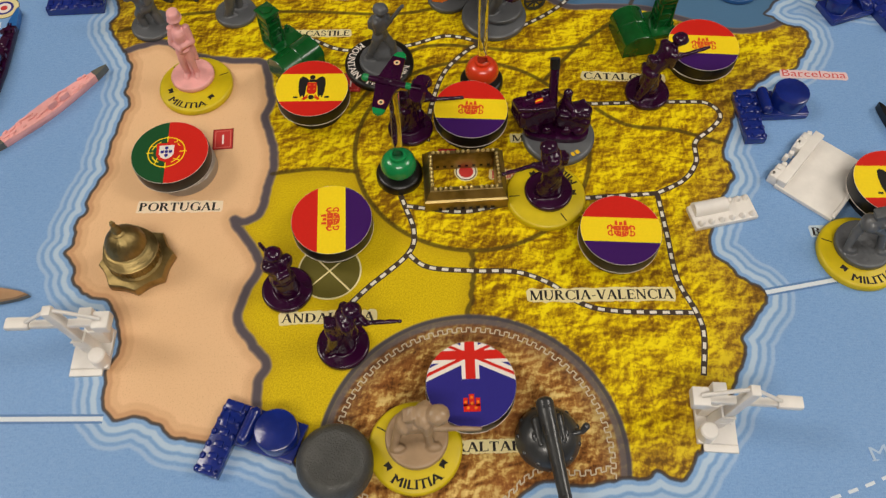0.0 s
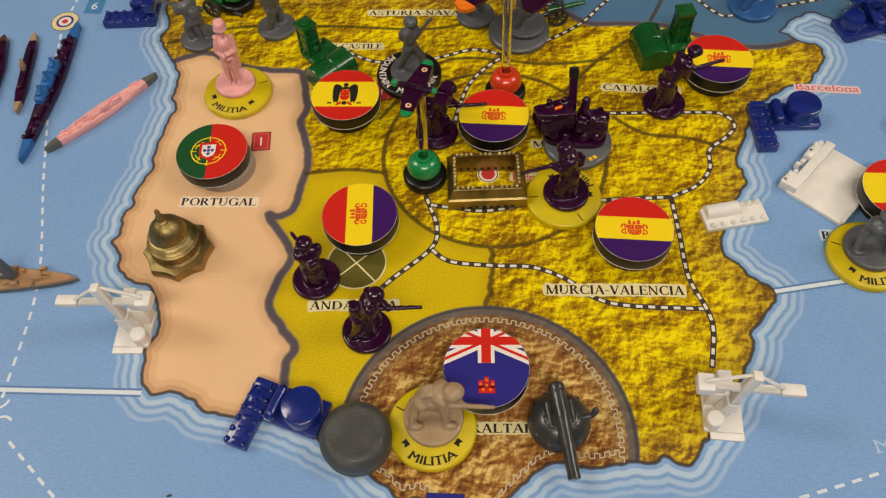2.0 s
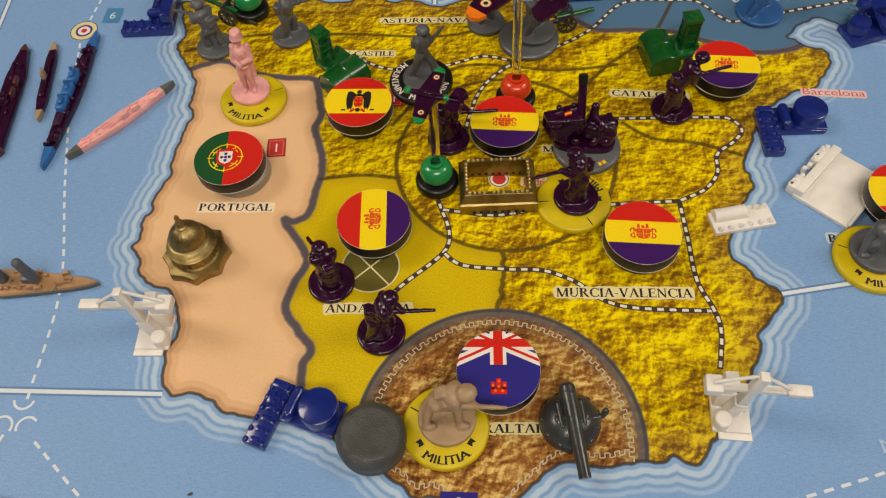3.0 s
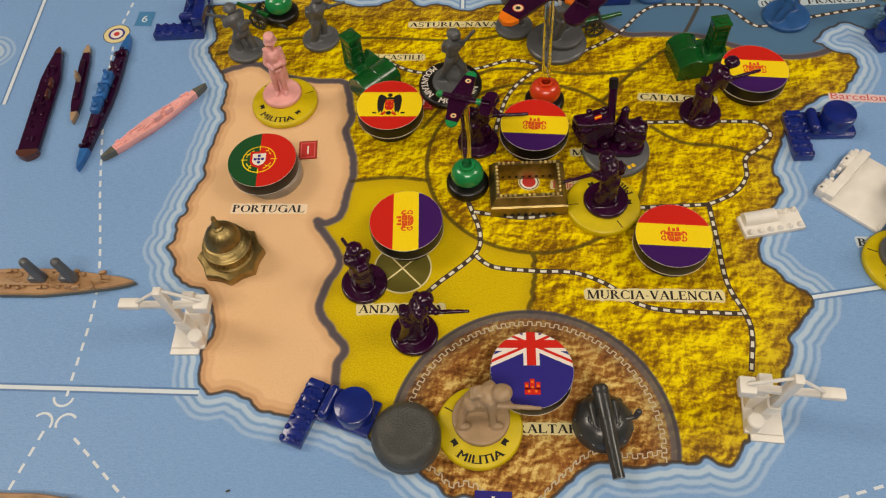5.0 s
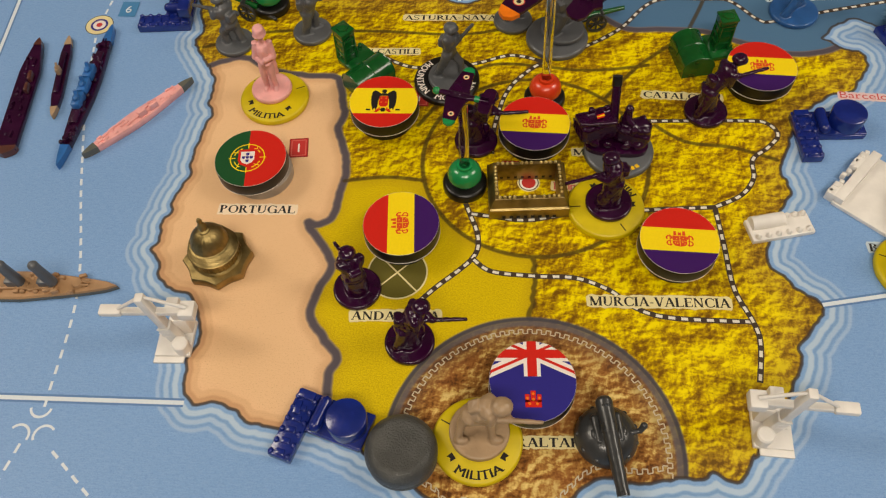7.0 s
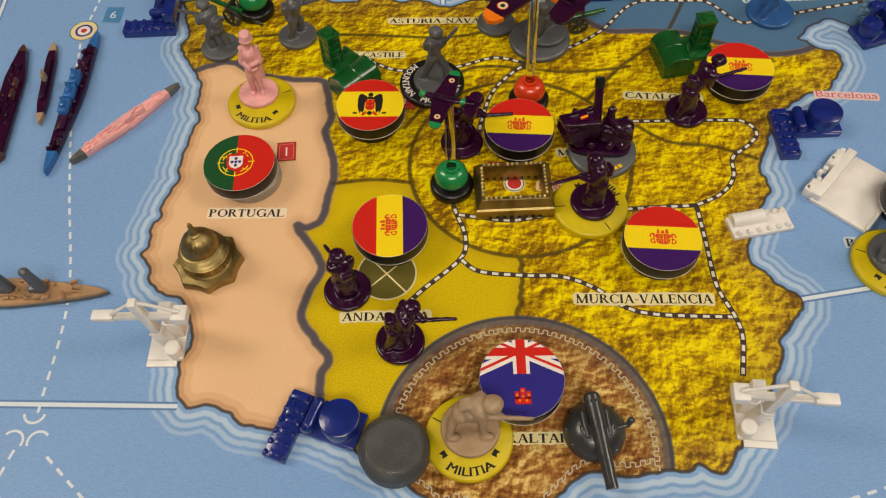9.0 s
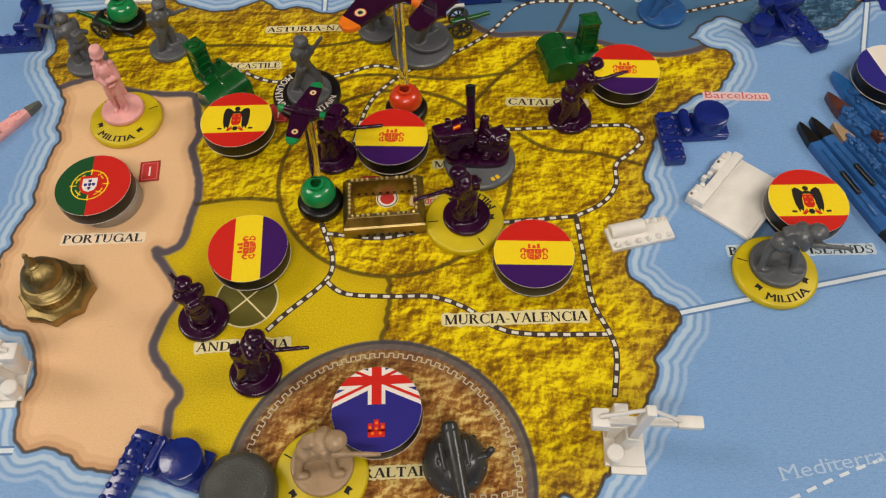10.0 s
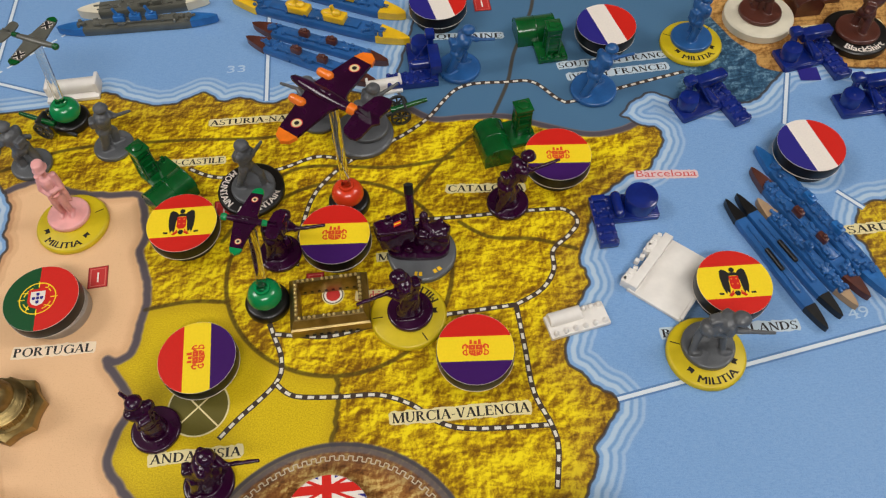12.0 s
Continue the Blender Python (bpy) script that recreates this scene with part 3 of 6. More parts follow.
    skin = n.mix(n.math("MULTIPLY", n.band(border, 0.0, 3.6, 1.4), 0.28), skin, srgb(176, 124, 84))
    land = n.mix(n.math("SUBTRACT", 1.0, n.step(port, -0.2, 0.2)), land, skin)
    rock = n.ramp(hill, ((0.36, srgb(86, 50, 22)), (0.45, srgb(134, 86, 38)), (0.53, srgb(166, 118, 58)), (0.6, srgb(206, 172, 98)), (0.68, srgb(228, 200, 126))))
    rock = n.mix(n.math("MULTIPLY", n.step(n.noise(v, 45, 2), 0.5, 0.65), 0.4), rock, srgb(142, 84, 44))
    rock = n.mix(n.math("MULTIPLY", n.band(gib, -1.5, 4.5, 3.0), 0.45), rock, srgb(96, 72, 56))
    land = n.mix(n.math("SUBTRACT", 1.0, n.step(gib, -0.2, 0.2)), land, rock)
    slate = n.mix(cloud, srgb(72, 108, 142), srgb(84, 120, 152))
    land = n.mix(n.math("SUBTRACT", 1.0, n.step(fr, -0.3, 0.3)), land, slate)
    crag = n.ramp(hill, ((0.4, srgb(34, 60, 86)), (0.52, srgb(58, 92, 120)), (0.66, srgb(118, 150, 172))))
    land = n.mix(n.math("SUBTRACT", 1.0, n.step(alps, -2.0, 1.0)), land, crag)
    ochre = n.ramp(hill, ((0.4, srgb(140, 96, 46)), (0.6, srgb(206, 160, 92))))
    land = n.mix(n.math("SUBTRACT", 1.0, n.step(italy, -0.3, 0.3)), land, ochre)
    # borders and outlines
    not_fr = n.step(fr, -1.0, 0.5)
    land = n.mix(n.math("MULTIPLY", n.band(border, 0.0, 1.5, 0.35), 0.85), land, srgb(122, 108, 102))
    land = n.mix(n.math("MULTIPLY", n.band(border, 0.0, 1.05, 0.35), 0.9), land, srgb(80, 74, 84))
    land = n.mix(n.math("MULTIPLY", n.band(fine, 0.0, 0.75, 0.35), 0.85), land, srgb(72, 58, 24))
    land = n.mix(n.math("MULTIPLY", n.band(gib, 0.0, 1.5, 0.5), 0.85), land, srgb(100, 94, 94))
    land = n.mix(n.math("MULTIPLY", n.band(gib, 0.8, 0.6, 0.35), 0.85), land, srgb(66, 64, 74))
    col = n.mix(n.math("SUBTRACT", 1.0, n.step(shore, -0.2, 0.2)), sea, land)
    col = n.mix(n.math("MULTIPLY", n.band(shore, 0.0, 0.5, 0.25), 0.9), col, srgb(64, 54, 48))
    n.bump(n.math("ADD", grain, weave), 0.22, 0.0002)
    return n.done(col, n.math("ADD", 0.36, n.math("MULTIPLY", weave, 0.1)), spec=0.2)


mat = game_mat()
LEVEL = [0.03]


def printed(name, bm, material, label=""):
    """A flat printed mark on the mat, a hair above the one before."""
    LEVEL[0] += 0.002
    return part(name, bm, material, mat, label, (0, 0, LEVEL[0]))


# railways: brown bands with white dashes
RAILS = ([(-15, 104.5), (-10, 110), (1, 121), (2.5, 129), (-0.5, 138), (-2, 142)], [(1, 121), (7, 116.5), (20, 115.3), (33, 115), (43, 111), (50, 105.5), (60, 102.5), (84, 102)],
         [(83, 83), (85, 95), (84, 102), (80, 113), (79, 129), (78, 143)], [(-0.5, 138), (7, 137), (18, 136), (33, 139), (54, 141), (78, 143)],
         [(78, 143), (87, 148), (92, 155), (93, 163), (99, 168.5), (103, 174), (100, 179), (92, 180), (58, 179), (34, 179)],
         [(6, 163), (7, 177), (12, 194), (24, 207), (40, 215.5), (53, 225), (67, 240.5), (86, 242), (96, 241), (105, 231), (111, 230), (132, 236), (156, 242)],
         [(-35, 208), (-23, 203), (-3, 205), (12, 210), (24, 207)])
for r in RAILS:
    line = spline(r, 1.0)
    bm = bmesh.new()
    ribbon(bm, line, 1.75)
    printed("railway_line", bm, I_RAIL)
    bm = bmesh.new()
    s, total = 0.6, length(line)
    while s + 2.0 < total:
        ribbon(bm, along(line, s, s + 2.0), 0.95)
        s += 3.7
    printed("railway_dashes", bm, I_DASH)

# sea zone lines and dashed routes
for pts in ([(-215, 68.6), (-79, 70)], [(-183, 184), (-188, 251), (-190, 330)], [(-8.5, 239.5), (-11, 318)], [(105, 108.5), (192, 126), (262, 141)], [(-128, 262), (-83, 245)], [(-119, 262), (-121, 330)], [(187, 212), (196, 238)], [(196, 180), (203, 172)]):
    bm = bmesh.new()
    ribbon(bm, pts, 2.6)
    printed("sea_zone_edge", bm, I_SEALINE)
    bm = bmesh.new()
    ribbon(bm, pts, 1.3)
    printed("sea_zone_line", bm, I_LINE)
for pts in ([(-149, 229), (-147, 252), (-143, 290), (-140, 330)], [(-149, 217), (-143, 185), (-133, 147), (-121, 105), (-119, 71), (-119, 66)], [(-122, 57), (-130, 24)], [(-113, 55), (-95, 40), (-80, 28)], [(90, 44), (118, 53), (160, 68), (240, 84)], [(-119, 262), (-88, 290), (-60, 318)]):
    line = spline(pts, 1.0)
    bm = bmesh.new()
    s, total = 0.8, length(line)
    while s + 2.8 < total:
        ribbon(bm, along(line, s, s + 2.8), 0.85)
        s += 5.0
    printed("sea_route_dashes", bm, I_LINE)
for turn, cx, cy in ((90, -119.6, 67.0), (238, -123.6, 58.6), (302, -116.2, 58.6)):
    a0 = math.radians(turn)
    bm = bmesh.new()
    ribbon(bm, [(cx + 3.0 * math.cos(a0 + math.pi + a), cy + 3.0 * math.sin(a0 + math.pi + a)) for a in np.linspace(-1.45, 1.45, 18)], 0.75)
    printed("sea_route_arc", bm, I_LINE)

# battlements printed round the fortress zone
pts, n_teeth = [], 92
for k in range(n_teeth):
    a, w = radians(-8 + 196 * k / n_teeth), radians(196 / n_teeth)
    r0, r1 = (GIB_R - 3.9, GIB_R - 2.6) if k % 2 else (GIB_R - 2.6, GIB_R - 3.9)
    pts += [(GIB[0] + r0 * math.cos(a), GIB[1] + r0 * math.sin(a)), (GIB[0] + r0 * math.cos(a + w), GIB[1] + r0 * math.sin(a + w))]
bm = bmesh.new()
for a, b in zip(pts, pts[1:]):
    ribbon(bm, [a, b], 0.36)
printed("battlement_line", bm, I_RINGB)
sc = [p for p in c_south if p[0] > -16 and p[0] < 56]
off, teeth = [(p[0], p[1] + 3.2) for p in sc], []
s, k = 0.0, 0
while s + 1.4 < length(off):
    q = along(off, s, s + 1.4)
    dy = 0.65 if k % 2 else -0.65
    teeth += [(q[0][0], q[0][1] + dy), (q[-1][0], q[-1][1] + dy)]
    s, k = s + 1.4, k + 1
bm = bmesh.new()
for a, b in zip(teeth, teeth[1:]):
    ribbon(bm, [a, b], 0.36)
printed("battlement_line", bm, I_RINGB)

# airfield mark, roundel, tags
bm = bmesh.new()
sheet(bm, ring((-22, 115), 9.2, 48))
printed("airfield_disc", bm, I_OLIVE)
bm = bmesh.new()
ribbon(bm, ring((-22, 115), 9.2, 48) + ring((-22, 115), 9.2, 48)[:1], 0.5)
printed("airfield_ring", bm, I_CREAM)
for s in (1, -1):
    bm = bmesh.new()
    ribbon(bm, [(-22 - 6.4, 115 - 6.4 * s), (-22 + 6.4, 115 + 6.4 * s)], 0.5)
    printed("airfield_cross", bm, I_CREAM)


def roundel(x, y, radii):
    for r, m in radii:
        bm = bmesh.new()
        sheet(bm, ring((x, y), r, 40))
        printed("roundel_ring", bm, m)


roundel(-149.5, 223.5, ((5.5, I_RAIL), (5.2, I_CREAM), (3.4, I_NAVY), (2.5, I_WHITE), (1.2, I_TXTRED)))
roundel(18.5, 151, ((3.7, I_CREAM), (3.3, I_BLACK), (3.0, I_WHITE), (2.3, I_CARD)))


def tag(x, y, w, h, rz, m, body, tm, name="tag"):
    c, s = math.cos(radians(rz)), math.sin(radians(rz))
    for k, mm in ((0, I_CARDEDGE if m is I_CARD else m), (0.35, m), (0.75, I_CARDLINE if m is I_CARD else m), (1.0, m)):
        bm = bmesh.new()
        sheet(bm, [(x + c * a - s * b, y + s * a + c * b) for a, b in ((-w / 2 + k, -h / 2 + k), (w / 2 - k, -h / 2 + k), (w / 2 - k, h / 2 - k), (-w / 2 + k, h / 2 - k))])
        printed(name, bm, mm)
    if body:
        word(body, x, y, h * 0.66, None, tm, rz)


def word(body, x, y, size, width, material, rz=0.0, halo=None, heavy=0.007):
    """A printed name with its pale band behind it."""
    c, s = math.cos(radians(rz)), math.sin(radians(rz))
    if halo:
        w, h = width / 2 + size * 0.16, size * 0.43
        rim = [(sx * w + 0.5 * noise.noise(Vector((k * 0.9, x, y))), sy * h + 0.5 * noise.noise(Vector((k * 0.77, y, x)))) for k, (sx, sy) in enumerate(
            [(a, -1) for a in np.linspace(-0.97, 0.97, 36)] + [(1, -0.6), (1, 0.6)] + [(a, 1) for a in np.linspace(0.97, -0.97, 36)] + [(-1, 0.6), (-1, -0.6)])]
        bm = bmesh.new()
        sheet(bm, [(x + c * a - s * b, y + s * a + c * b) for a, b in rim])
        printed("name_band", bm, halo)
    bm = capitals(body, size * 0.6, width) if body.isupper() and width else letters(body, size, heavy, width)
    bmesh.ops.transform(bm, matrix=Matrix.Translation((x, y, 0)) @ Matrix.Rotation(radians(rz), 4, "Z"), verts=bm.verts)
    printed("printed_name", bm, material)


I_CARDEDGE = ink("print_card_edge", (140, 38, 36))
I_PEACH, I_ROSE = ink("print_peach", (240, 218, 188)), ink("print_rose", (224, 196, 196))
I_PALERED, I_FAINT = ink("print_pale_red", (204, 84, 82)), ink("print_faint_blue", (176, 200, 224))
I_CARDLINE = ink("print_card_line", (212, 116, 104))
word("PORTUGAL", -70.2, 137.4, 5.0, 25.2, I_BLACK, 1, I_PEACH)
word("MURCIA-VALENCIA", 57.3, 107.6, 5.2, 41.5, I_BLACK, 1, I_CREAM)
word("ANDALUSIA", -21.3, 100, 4.7, 26.5, I_BLACK, 2, I_CREAM)
word("GIBRALTAR", 20.1, 63, 4.3, 25.2, I_BLACK, 2, I_CREAM)
word("LEON-CASTILE", -36.2, 211, 4.2, 27.5, I_BLACK, 1, I_CREAM)
word("ASTURIA-NAVARRE", -6.8, 230, 4.2, 45, I_BLACK, 1, I_CREAM)
word("CATALONIA", 72.6, 190.8, 4.6, 27.2, I_BLACK, -3, I_CREAM)
word("MADRID", 43, 164.6, 4.2, 19, I_BLACK, 1, I_CREAM)
word("Madrid", 31.0, 150, 4.4, 9.0, I_PALERED, 1, I_CREAM)
word("BALEARIC ISLANDS", 144.6, 129.2, 4.8, 43.5, I_BLACK, 0, I_HALO)
word("Barcelona", 137.8, 191.9, 4.4, 21.5, I_PALERED, -3, I_ROSE, None)
word("SOUTHERN FRANCE", 130, 250.6, 4.8, 46, I_BLACK, 4, I_HALO)
word("(VICHY FRANCE)", 130, 244, 4.8, 40, I_BLACK, 4, I_HALO)
word("AQUITAINE", 71, 269, 4.4, 31, I_BLACK, -3, I_HALO)
word("NORTHERN ITALY", 222, 262, 4.6, 40, I_BLACK, 3, I_CREAM)
word("SARDINIA", 207.5, 164, 4.8, 27, I_BLACK, 3, I_CREAM)
word("Mediterranean", 143.5, 64.6, 5.4, 43, I_FAINT, 10, None, None)
word("49", 187, 131, 5.6, 7, I_FAINT, 6, None, None)
word("33", -21.5, 257.5, 5.6, 7.4, I_FAINT, 0, None, None)
tag(-60.6, 163.6, 6.6, 8.4, 6, I_CARD, "1", I_WHITE, "value_tag")
tag(-140, 232.6, 7, 8.6, 0, I_TEAL, "6", I_LINE, "value_tag")
tag(80, 288, 7, 9, 3, I_CARD, "1", I_WHITE, "value_tag")
tag(-20.5, 188, 7, 8.4, 0, I_CARD, "1", I_WHITE, "value_tag")
tag(12.5, 157.6, 6, 4.6, 2, I_CARD, "", I_WHITE, "value_tag")
tag(213, 154, 9, 14, 8, I_CARD, "1", I_WHITE, "value_tag")
tag(9, 40.4, 10, 9, 0, I_NAVY, "", I_WHITE, "harbour_tag")
for a in ([(9, 37.5), (9, 43.5)], [(6.8, 42), (11.2, 42)]):
    bm = bmesh.new()
    ribbon(bm, a, 0.9)
    printed("harbour_mark", bm, I_WHITE)
tag(204, 236.5, 8, 7, -3, I_NAVY, "", I_WHITE, "harbour_tag")

# ---------- flag discs ----------
R_FLAG = 11.7


def slab(bm, x0, x1, y0, y1, r, z=0.0):
    """The part of a disc of radius r inside a rectangle."""
    pts = []
    for k in range(96):
        a = 2 * math.pi * k / 96
        pts.append((r * math.cos(a), r * math.sin(a)))

    def cut(ps, f):
        out = []
        for a, b in zip(ps, ps[1:] + ps[:1]):
            fa, fb = f(a), f(b)
            if fa >= 0:
                out.append(a)
            if (fa >= 0) != (fb >= 0):
                t = fa / (fa - fb)
                out.append((a[0] + (b[0] - a[0]) * t, a[1] + (b[1] - a[1]) * t))
        return out

    for f in (lambda p: p[0] - x0, lambda p: x1 - p[0], lambda p: p[1] - y0, lambda p: y1 - p[1]):
        pts = cut(pts, f)
        if len(pts) < 3:
            return
    sheet(bm, pts, z)


def quad_cut(bm, corners, r, z):
    """A four-sided stripe clipped to a disc."""
    pts = [Vector(c) for c in corners]
    out = []
    n = 24
    for a, b in zip(pts, pts[1:] + pts[:1]):
        for k in range(n):
            p = a + (b - a) * k / n
            if p.length > r:
                p = p * (r / p.length)
            out.append((p.x, p.y))
    clean = []
    for p in out:
        if not clean or math.dist(p, clean[-1]) > 0.02:
            clean.append(p)
    if len(clean) > 2:
        sheet(bm, clean, z)


def flag_disc(at, rz, kind, label, base="dark"):
    t = thing("flag_marker_disc", (at[0], at[1], 0, rz), label, "marker disc", "flag discs on the map")
    bm = bmesh.new()
    lathe(bm, [(9.9, 0), (10.3, 0.3), (10.3, 3.7), (9.9, 4.0)] if base == "clear" else [(9.4, 0), (9.8, 0.3), (9.8, 3.7), (9.4, 4.0)], 48)
    part("spacer", bm, FROST if base == "clear" else BLACK, t, "clear acrylic spacer" if base == "clear" else "", (2.2, -0.2, 0) if base == "clear" else None)
    bm = bmesh.new()
    lathe(bm, [(11.3, 4.0), (11.8, 4.3), (11.9, 5.0), (11.9, 8.7), (11.75, 9.1), (11.3, 9.3)], 64)
    chip = part("chip", bm, BLACK, t)
    bm = bmesh.new()
    lathe(bm, [(11.86, 4.6), (11.95, 4.63), (11.95, 4.82), (11.86, 4.85)], 64)
    part("rim_line", bm, I_WHITE, chip, "thin white edge line")
    top = 9.33
    bm = bmesh.new()
    lathe(bm, [(11.45, 9.2), (11.75, 9.2), (11.75, top), (11.45, top)], 64)
    part("label_edge", bm, I_WHITE, chip)

    def field(rect, m, z=top + 0.02, name="stripe"):
        b = bmesh.new()
        slab(b, *rect, R_FLAG, z)
        part(name, b, m, chip)

    def mark(build, m, z=top + 0.06, name="emblem"):
        b = bmesh.new()
        build(b, z)
        part(name, b, m, chip)

    big = 20
    if kind == "republic":
        field((-big, big, 4.1, big), I_RED), field((-big, big, -4.1, 4.1), I_YEL), field((-big, big, -big, -4.1), I_PUR)

        def arms(b, z):
            sheet(b, [(-2.1, 1.3), (2.1, 1.3), (2.1, -1.4), (1.5, -2.2), (0, -2.5), (-1.5, -2.2), (-2.1, -1.4)], z)
            for x, w, h in ((-1.35, 0.9, 1.6), (0, 1.1, 1.2), (1.3, 1.0, 1.7)):
                sheet(b, [(x - w / 2, 1.5), (x + w / 2, 1.5), (x + w * 0.35, 1.5 + h), (x, 1.3 + h), (x - w * 0.35, 1.5 + h)], z)
            for s in (-1, 1):
                ribbon(b, [(s * (3.1 + 0.75 * math.cos(a)), 0.5 + 0.8 * math.sin(a)) for a in np.linspace(3.6, -0.6, 12)], 0.5, z)
                ribbon(b, [(s * (3.0 + 0.8 * math.cos(a)), -1.3 + 0.75 * math.sin(a)) for a in np.linspace(2.2, -2.6, 12)], 0.42, z + 0.01)
                ribbon(b, [(s * 2.9, 1.7), (s * 2.7, -2.3)], 0.3, z + 0.02)
        mark(arms, I_ARMS)

        def gold(b, z):
            ribbon(b, [(0.05, 1.2), (0.05, -2.3)], 0.14, z)
            ribbon(b, [(-2.0, -0.5), (2.0, -0.5)], 0.12, z + 0.01)
            for x, y in ((-1.0, 0.4), (1.05, 0.5), (-1.4, -1.2), (-0.7, -1.4), (0.8, -1.0), (1.4, -1.5)):
                sheet(b, ring((x, y), 0.16, 7), z + 0.02)
        mark(gold, I_YEL, top + 0.1, "emblem_detail")
    elif kind == "national":
        field((-big, big, 6.0, big), I_RED), field((-big, big, -5.6, 6.0), I_YEL), field((-big, big, -big, -5.6), I_RED)

        def eagle(b, z):
            for s in (-1, 1):
                sheet(b, [(s * 0.9, 3.1), (s * 2.0, 4.3), (s * 3.2, 4.9), (s * 4.1, 4.2), (s * 4.4, 1.8), (s * 4.2, -1.5), (s * 3.5, -4.2), (s * 2.9, -3.1), (s * 2.4, -4.2), (s * 2.0, -2.6), (s * 1.8, 0.5)], z)
                ribbon(b, [(s * 4.3, -4.0), (s * 5.8, -3.9)], 0.7, z)
            sheet(b, ring((0, 4.5), 0.9, 12), z)
            sheet(b, [(-0.9, 3.6), (0.9, 3.6), (1.2, 2.4), (-1.2, 2.4)], z)
            sheet(b, ring((0, -4.0), 1.0, 6), z + 0.02)
        mark(eagle, I_BLACK)

        def shield(b, z):
            sheet(b, [(-1.5, 2.2), (1.5, 2.2), (1.6, -1.6), (0.9, -2.6), (-0.9, -2.6), (-1.6, -1.6)], z)
            for s in (-1, 1):
                sheet(b, [(s * 1.2, -2.8), (s * 3.0, -4.8), (s * 2.2, -5.2), (s * 1.0, -4.2)], z)
        mark(shield, I_RED, top + 0.09, "shield")

        def bits(b, z):
            for x, y in ((-0.8, 1.2), (0.8, 1.2), (-0.8, -0.6), (0.8, -0.6), (-1.6, -3.6), (1.6, -3.6)):
                sheet(b, ring((x, y), 0.34, 7), z)
        mark(bits, ORANGE, top + 0.12, "emblem_detail")
    elif kind == "portugal":
        field((-big, -1.0, -big, big), I_GRN), field((-1.0, big, -big, big), I_RED)

        def sphere(b, z):
            ribbon(b, [(-1.0 + 5.6 * math.cos(a), 5.6 * math.sin(a)) for a in np.linspace(0, 6.3, 48)], 0.36, z)
            for k in range(4):
                a = math.pi / 2 * k
                ribbon(b, [(-1.0 + 4.0 * math.cos(a), 4.0 * math.sin(a)), (-1.0 + 6.2 * math.cos(a), 6.2 * math.sin(a))], 0.34, z + 0.004)
            for c0, c1 in ((0.5, 1.1), (2.0, 2.9), (3.5, 4.2), (5.1, 5.9)):
                ribbon(b, [(-1.0 + 4.5 * math.cos(a), 4.3 * math.sin(a)) for a in np.linspace(c0, c1, 8)], 0.34, z + 0.008)
            for a in (0.75, 2.45, 3.85, 5.4):
                ribbon(b, [(-1.0 + 3.4 * math.cos(a), 3.4 * math.sin(a)), (-1.0 + 5.4 * math.cos(a + 0.22), 5.4 * math.sin(a + 0.22))], 0.32, z + 0.012)
        mark(sphere, I_YEL)
        for k, m in ((1.2, I_RED), (0.88, I_WHITE)):
            mark(lambda b, z: sheet(b, [(-1 + 2.6 * k * x, 2.9 * k * y) for x, y in ((-1, 1), (1, 1), (1, -0.3), (0.7, -0.8), (0, -1.1), (-0.7, -0.8), (-1, -0.3))], z + 0.05 - 0.03 * k), m, top + 0.1, "shield")

        def shields(b, z):
            for x, y in ((0, 0), (1.25, 0), (-1.25, 0), (0, 1.4), (0, -1.4)):
                sheet(b, [(-1 + x + 0.52 * u, y + 0.6 * w) for u, w in ((-1, 1), (1, 1), (1, -0.4), (0, -1), (-1, -0.4))], z)
        mark(shields, I_NAVY, top + 0.17, "small_shields")
    elif kind == "france":
        field((-big, -3.9, -big, big), I_NAVY), field((-3.9, 3.9, -big, big), I_WHITE), field((3.9, big, -big, big), I_RED)
    elif kind == "ensign":
        field((-big, big, -big, big), I_NAVY)

        def cross(w, z, m, k):
            cx, cy = 0.0, 7.9
            diag = bmesh.new()
            for s in (-1, 1):
                d = Vector((s * 11.0, 5.2)).normalized()
                n2 = Vector((-d.y, d.x)) * w * k
                for q in (1, -1):
                    e = Vector((cx, cy)) + d * 15 * q
                    quad_cut(diag, [Vector((cx, cy)) + n2, e + n2, e - n2, Vector((cx, cy)) - n2], R_FLAG - 0.02, z + 0.002 * (s + 1) + 0.001 * q)
            part("diagonal_cross", diag, m, chip)
            for j, rect in enumerate(((-w * 0.64, w * 0.64, 1.2, big), (-big, big, cy - w * 0.62, cy + w * 0.62))):
                b = bmesh.new()
                slab(b, *rect, R_FLAG, z + 0.03 + 0.004 * j)
                part("upright_cross", b, m, chip)
        cross(3.6, top + 0.04, I_WHITE, 0.42)
        cross(2.05, top + 0.09, I_RED, 0.2)

        def castle(b, z):
            for x, y, w, h in ((0, -6.6, 4.4, 2.0), (-1.6, -5.0, 1.2, 2.2), (1.6, -5.0, 1.2, 2.2), (0, -4.4, 1.4, 3.0)):
                prism(b, [(x - w / 2, y - h / 2), (x + w / 2, y - h / 2), (x + w / 2, y + h / 2), (x - w / 2, y + h / 2)], z, z + 0.02)
        mark(castle, I_RED)

        def studs(b, z):
            for x, y in ((-1.6, -5), (1.6, -5), (0, -5.4), (-1, -6.6), (1, -6.6), (0, -3.8)):
                sheet(b, ring((x, y), 0.42, 8), z)
        mark(studs, ORANGE, top + 0.1, "emblem_detail")
    return t


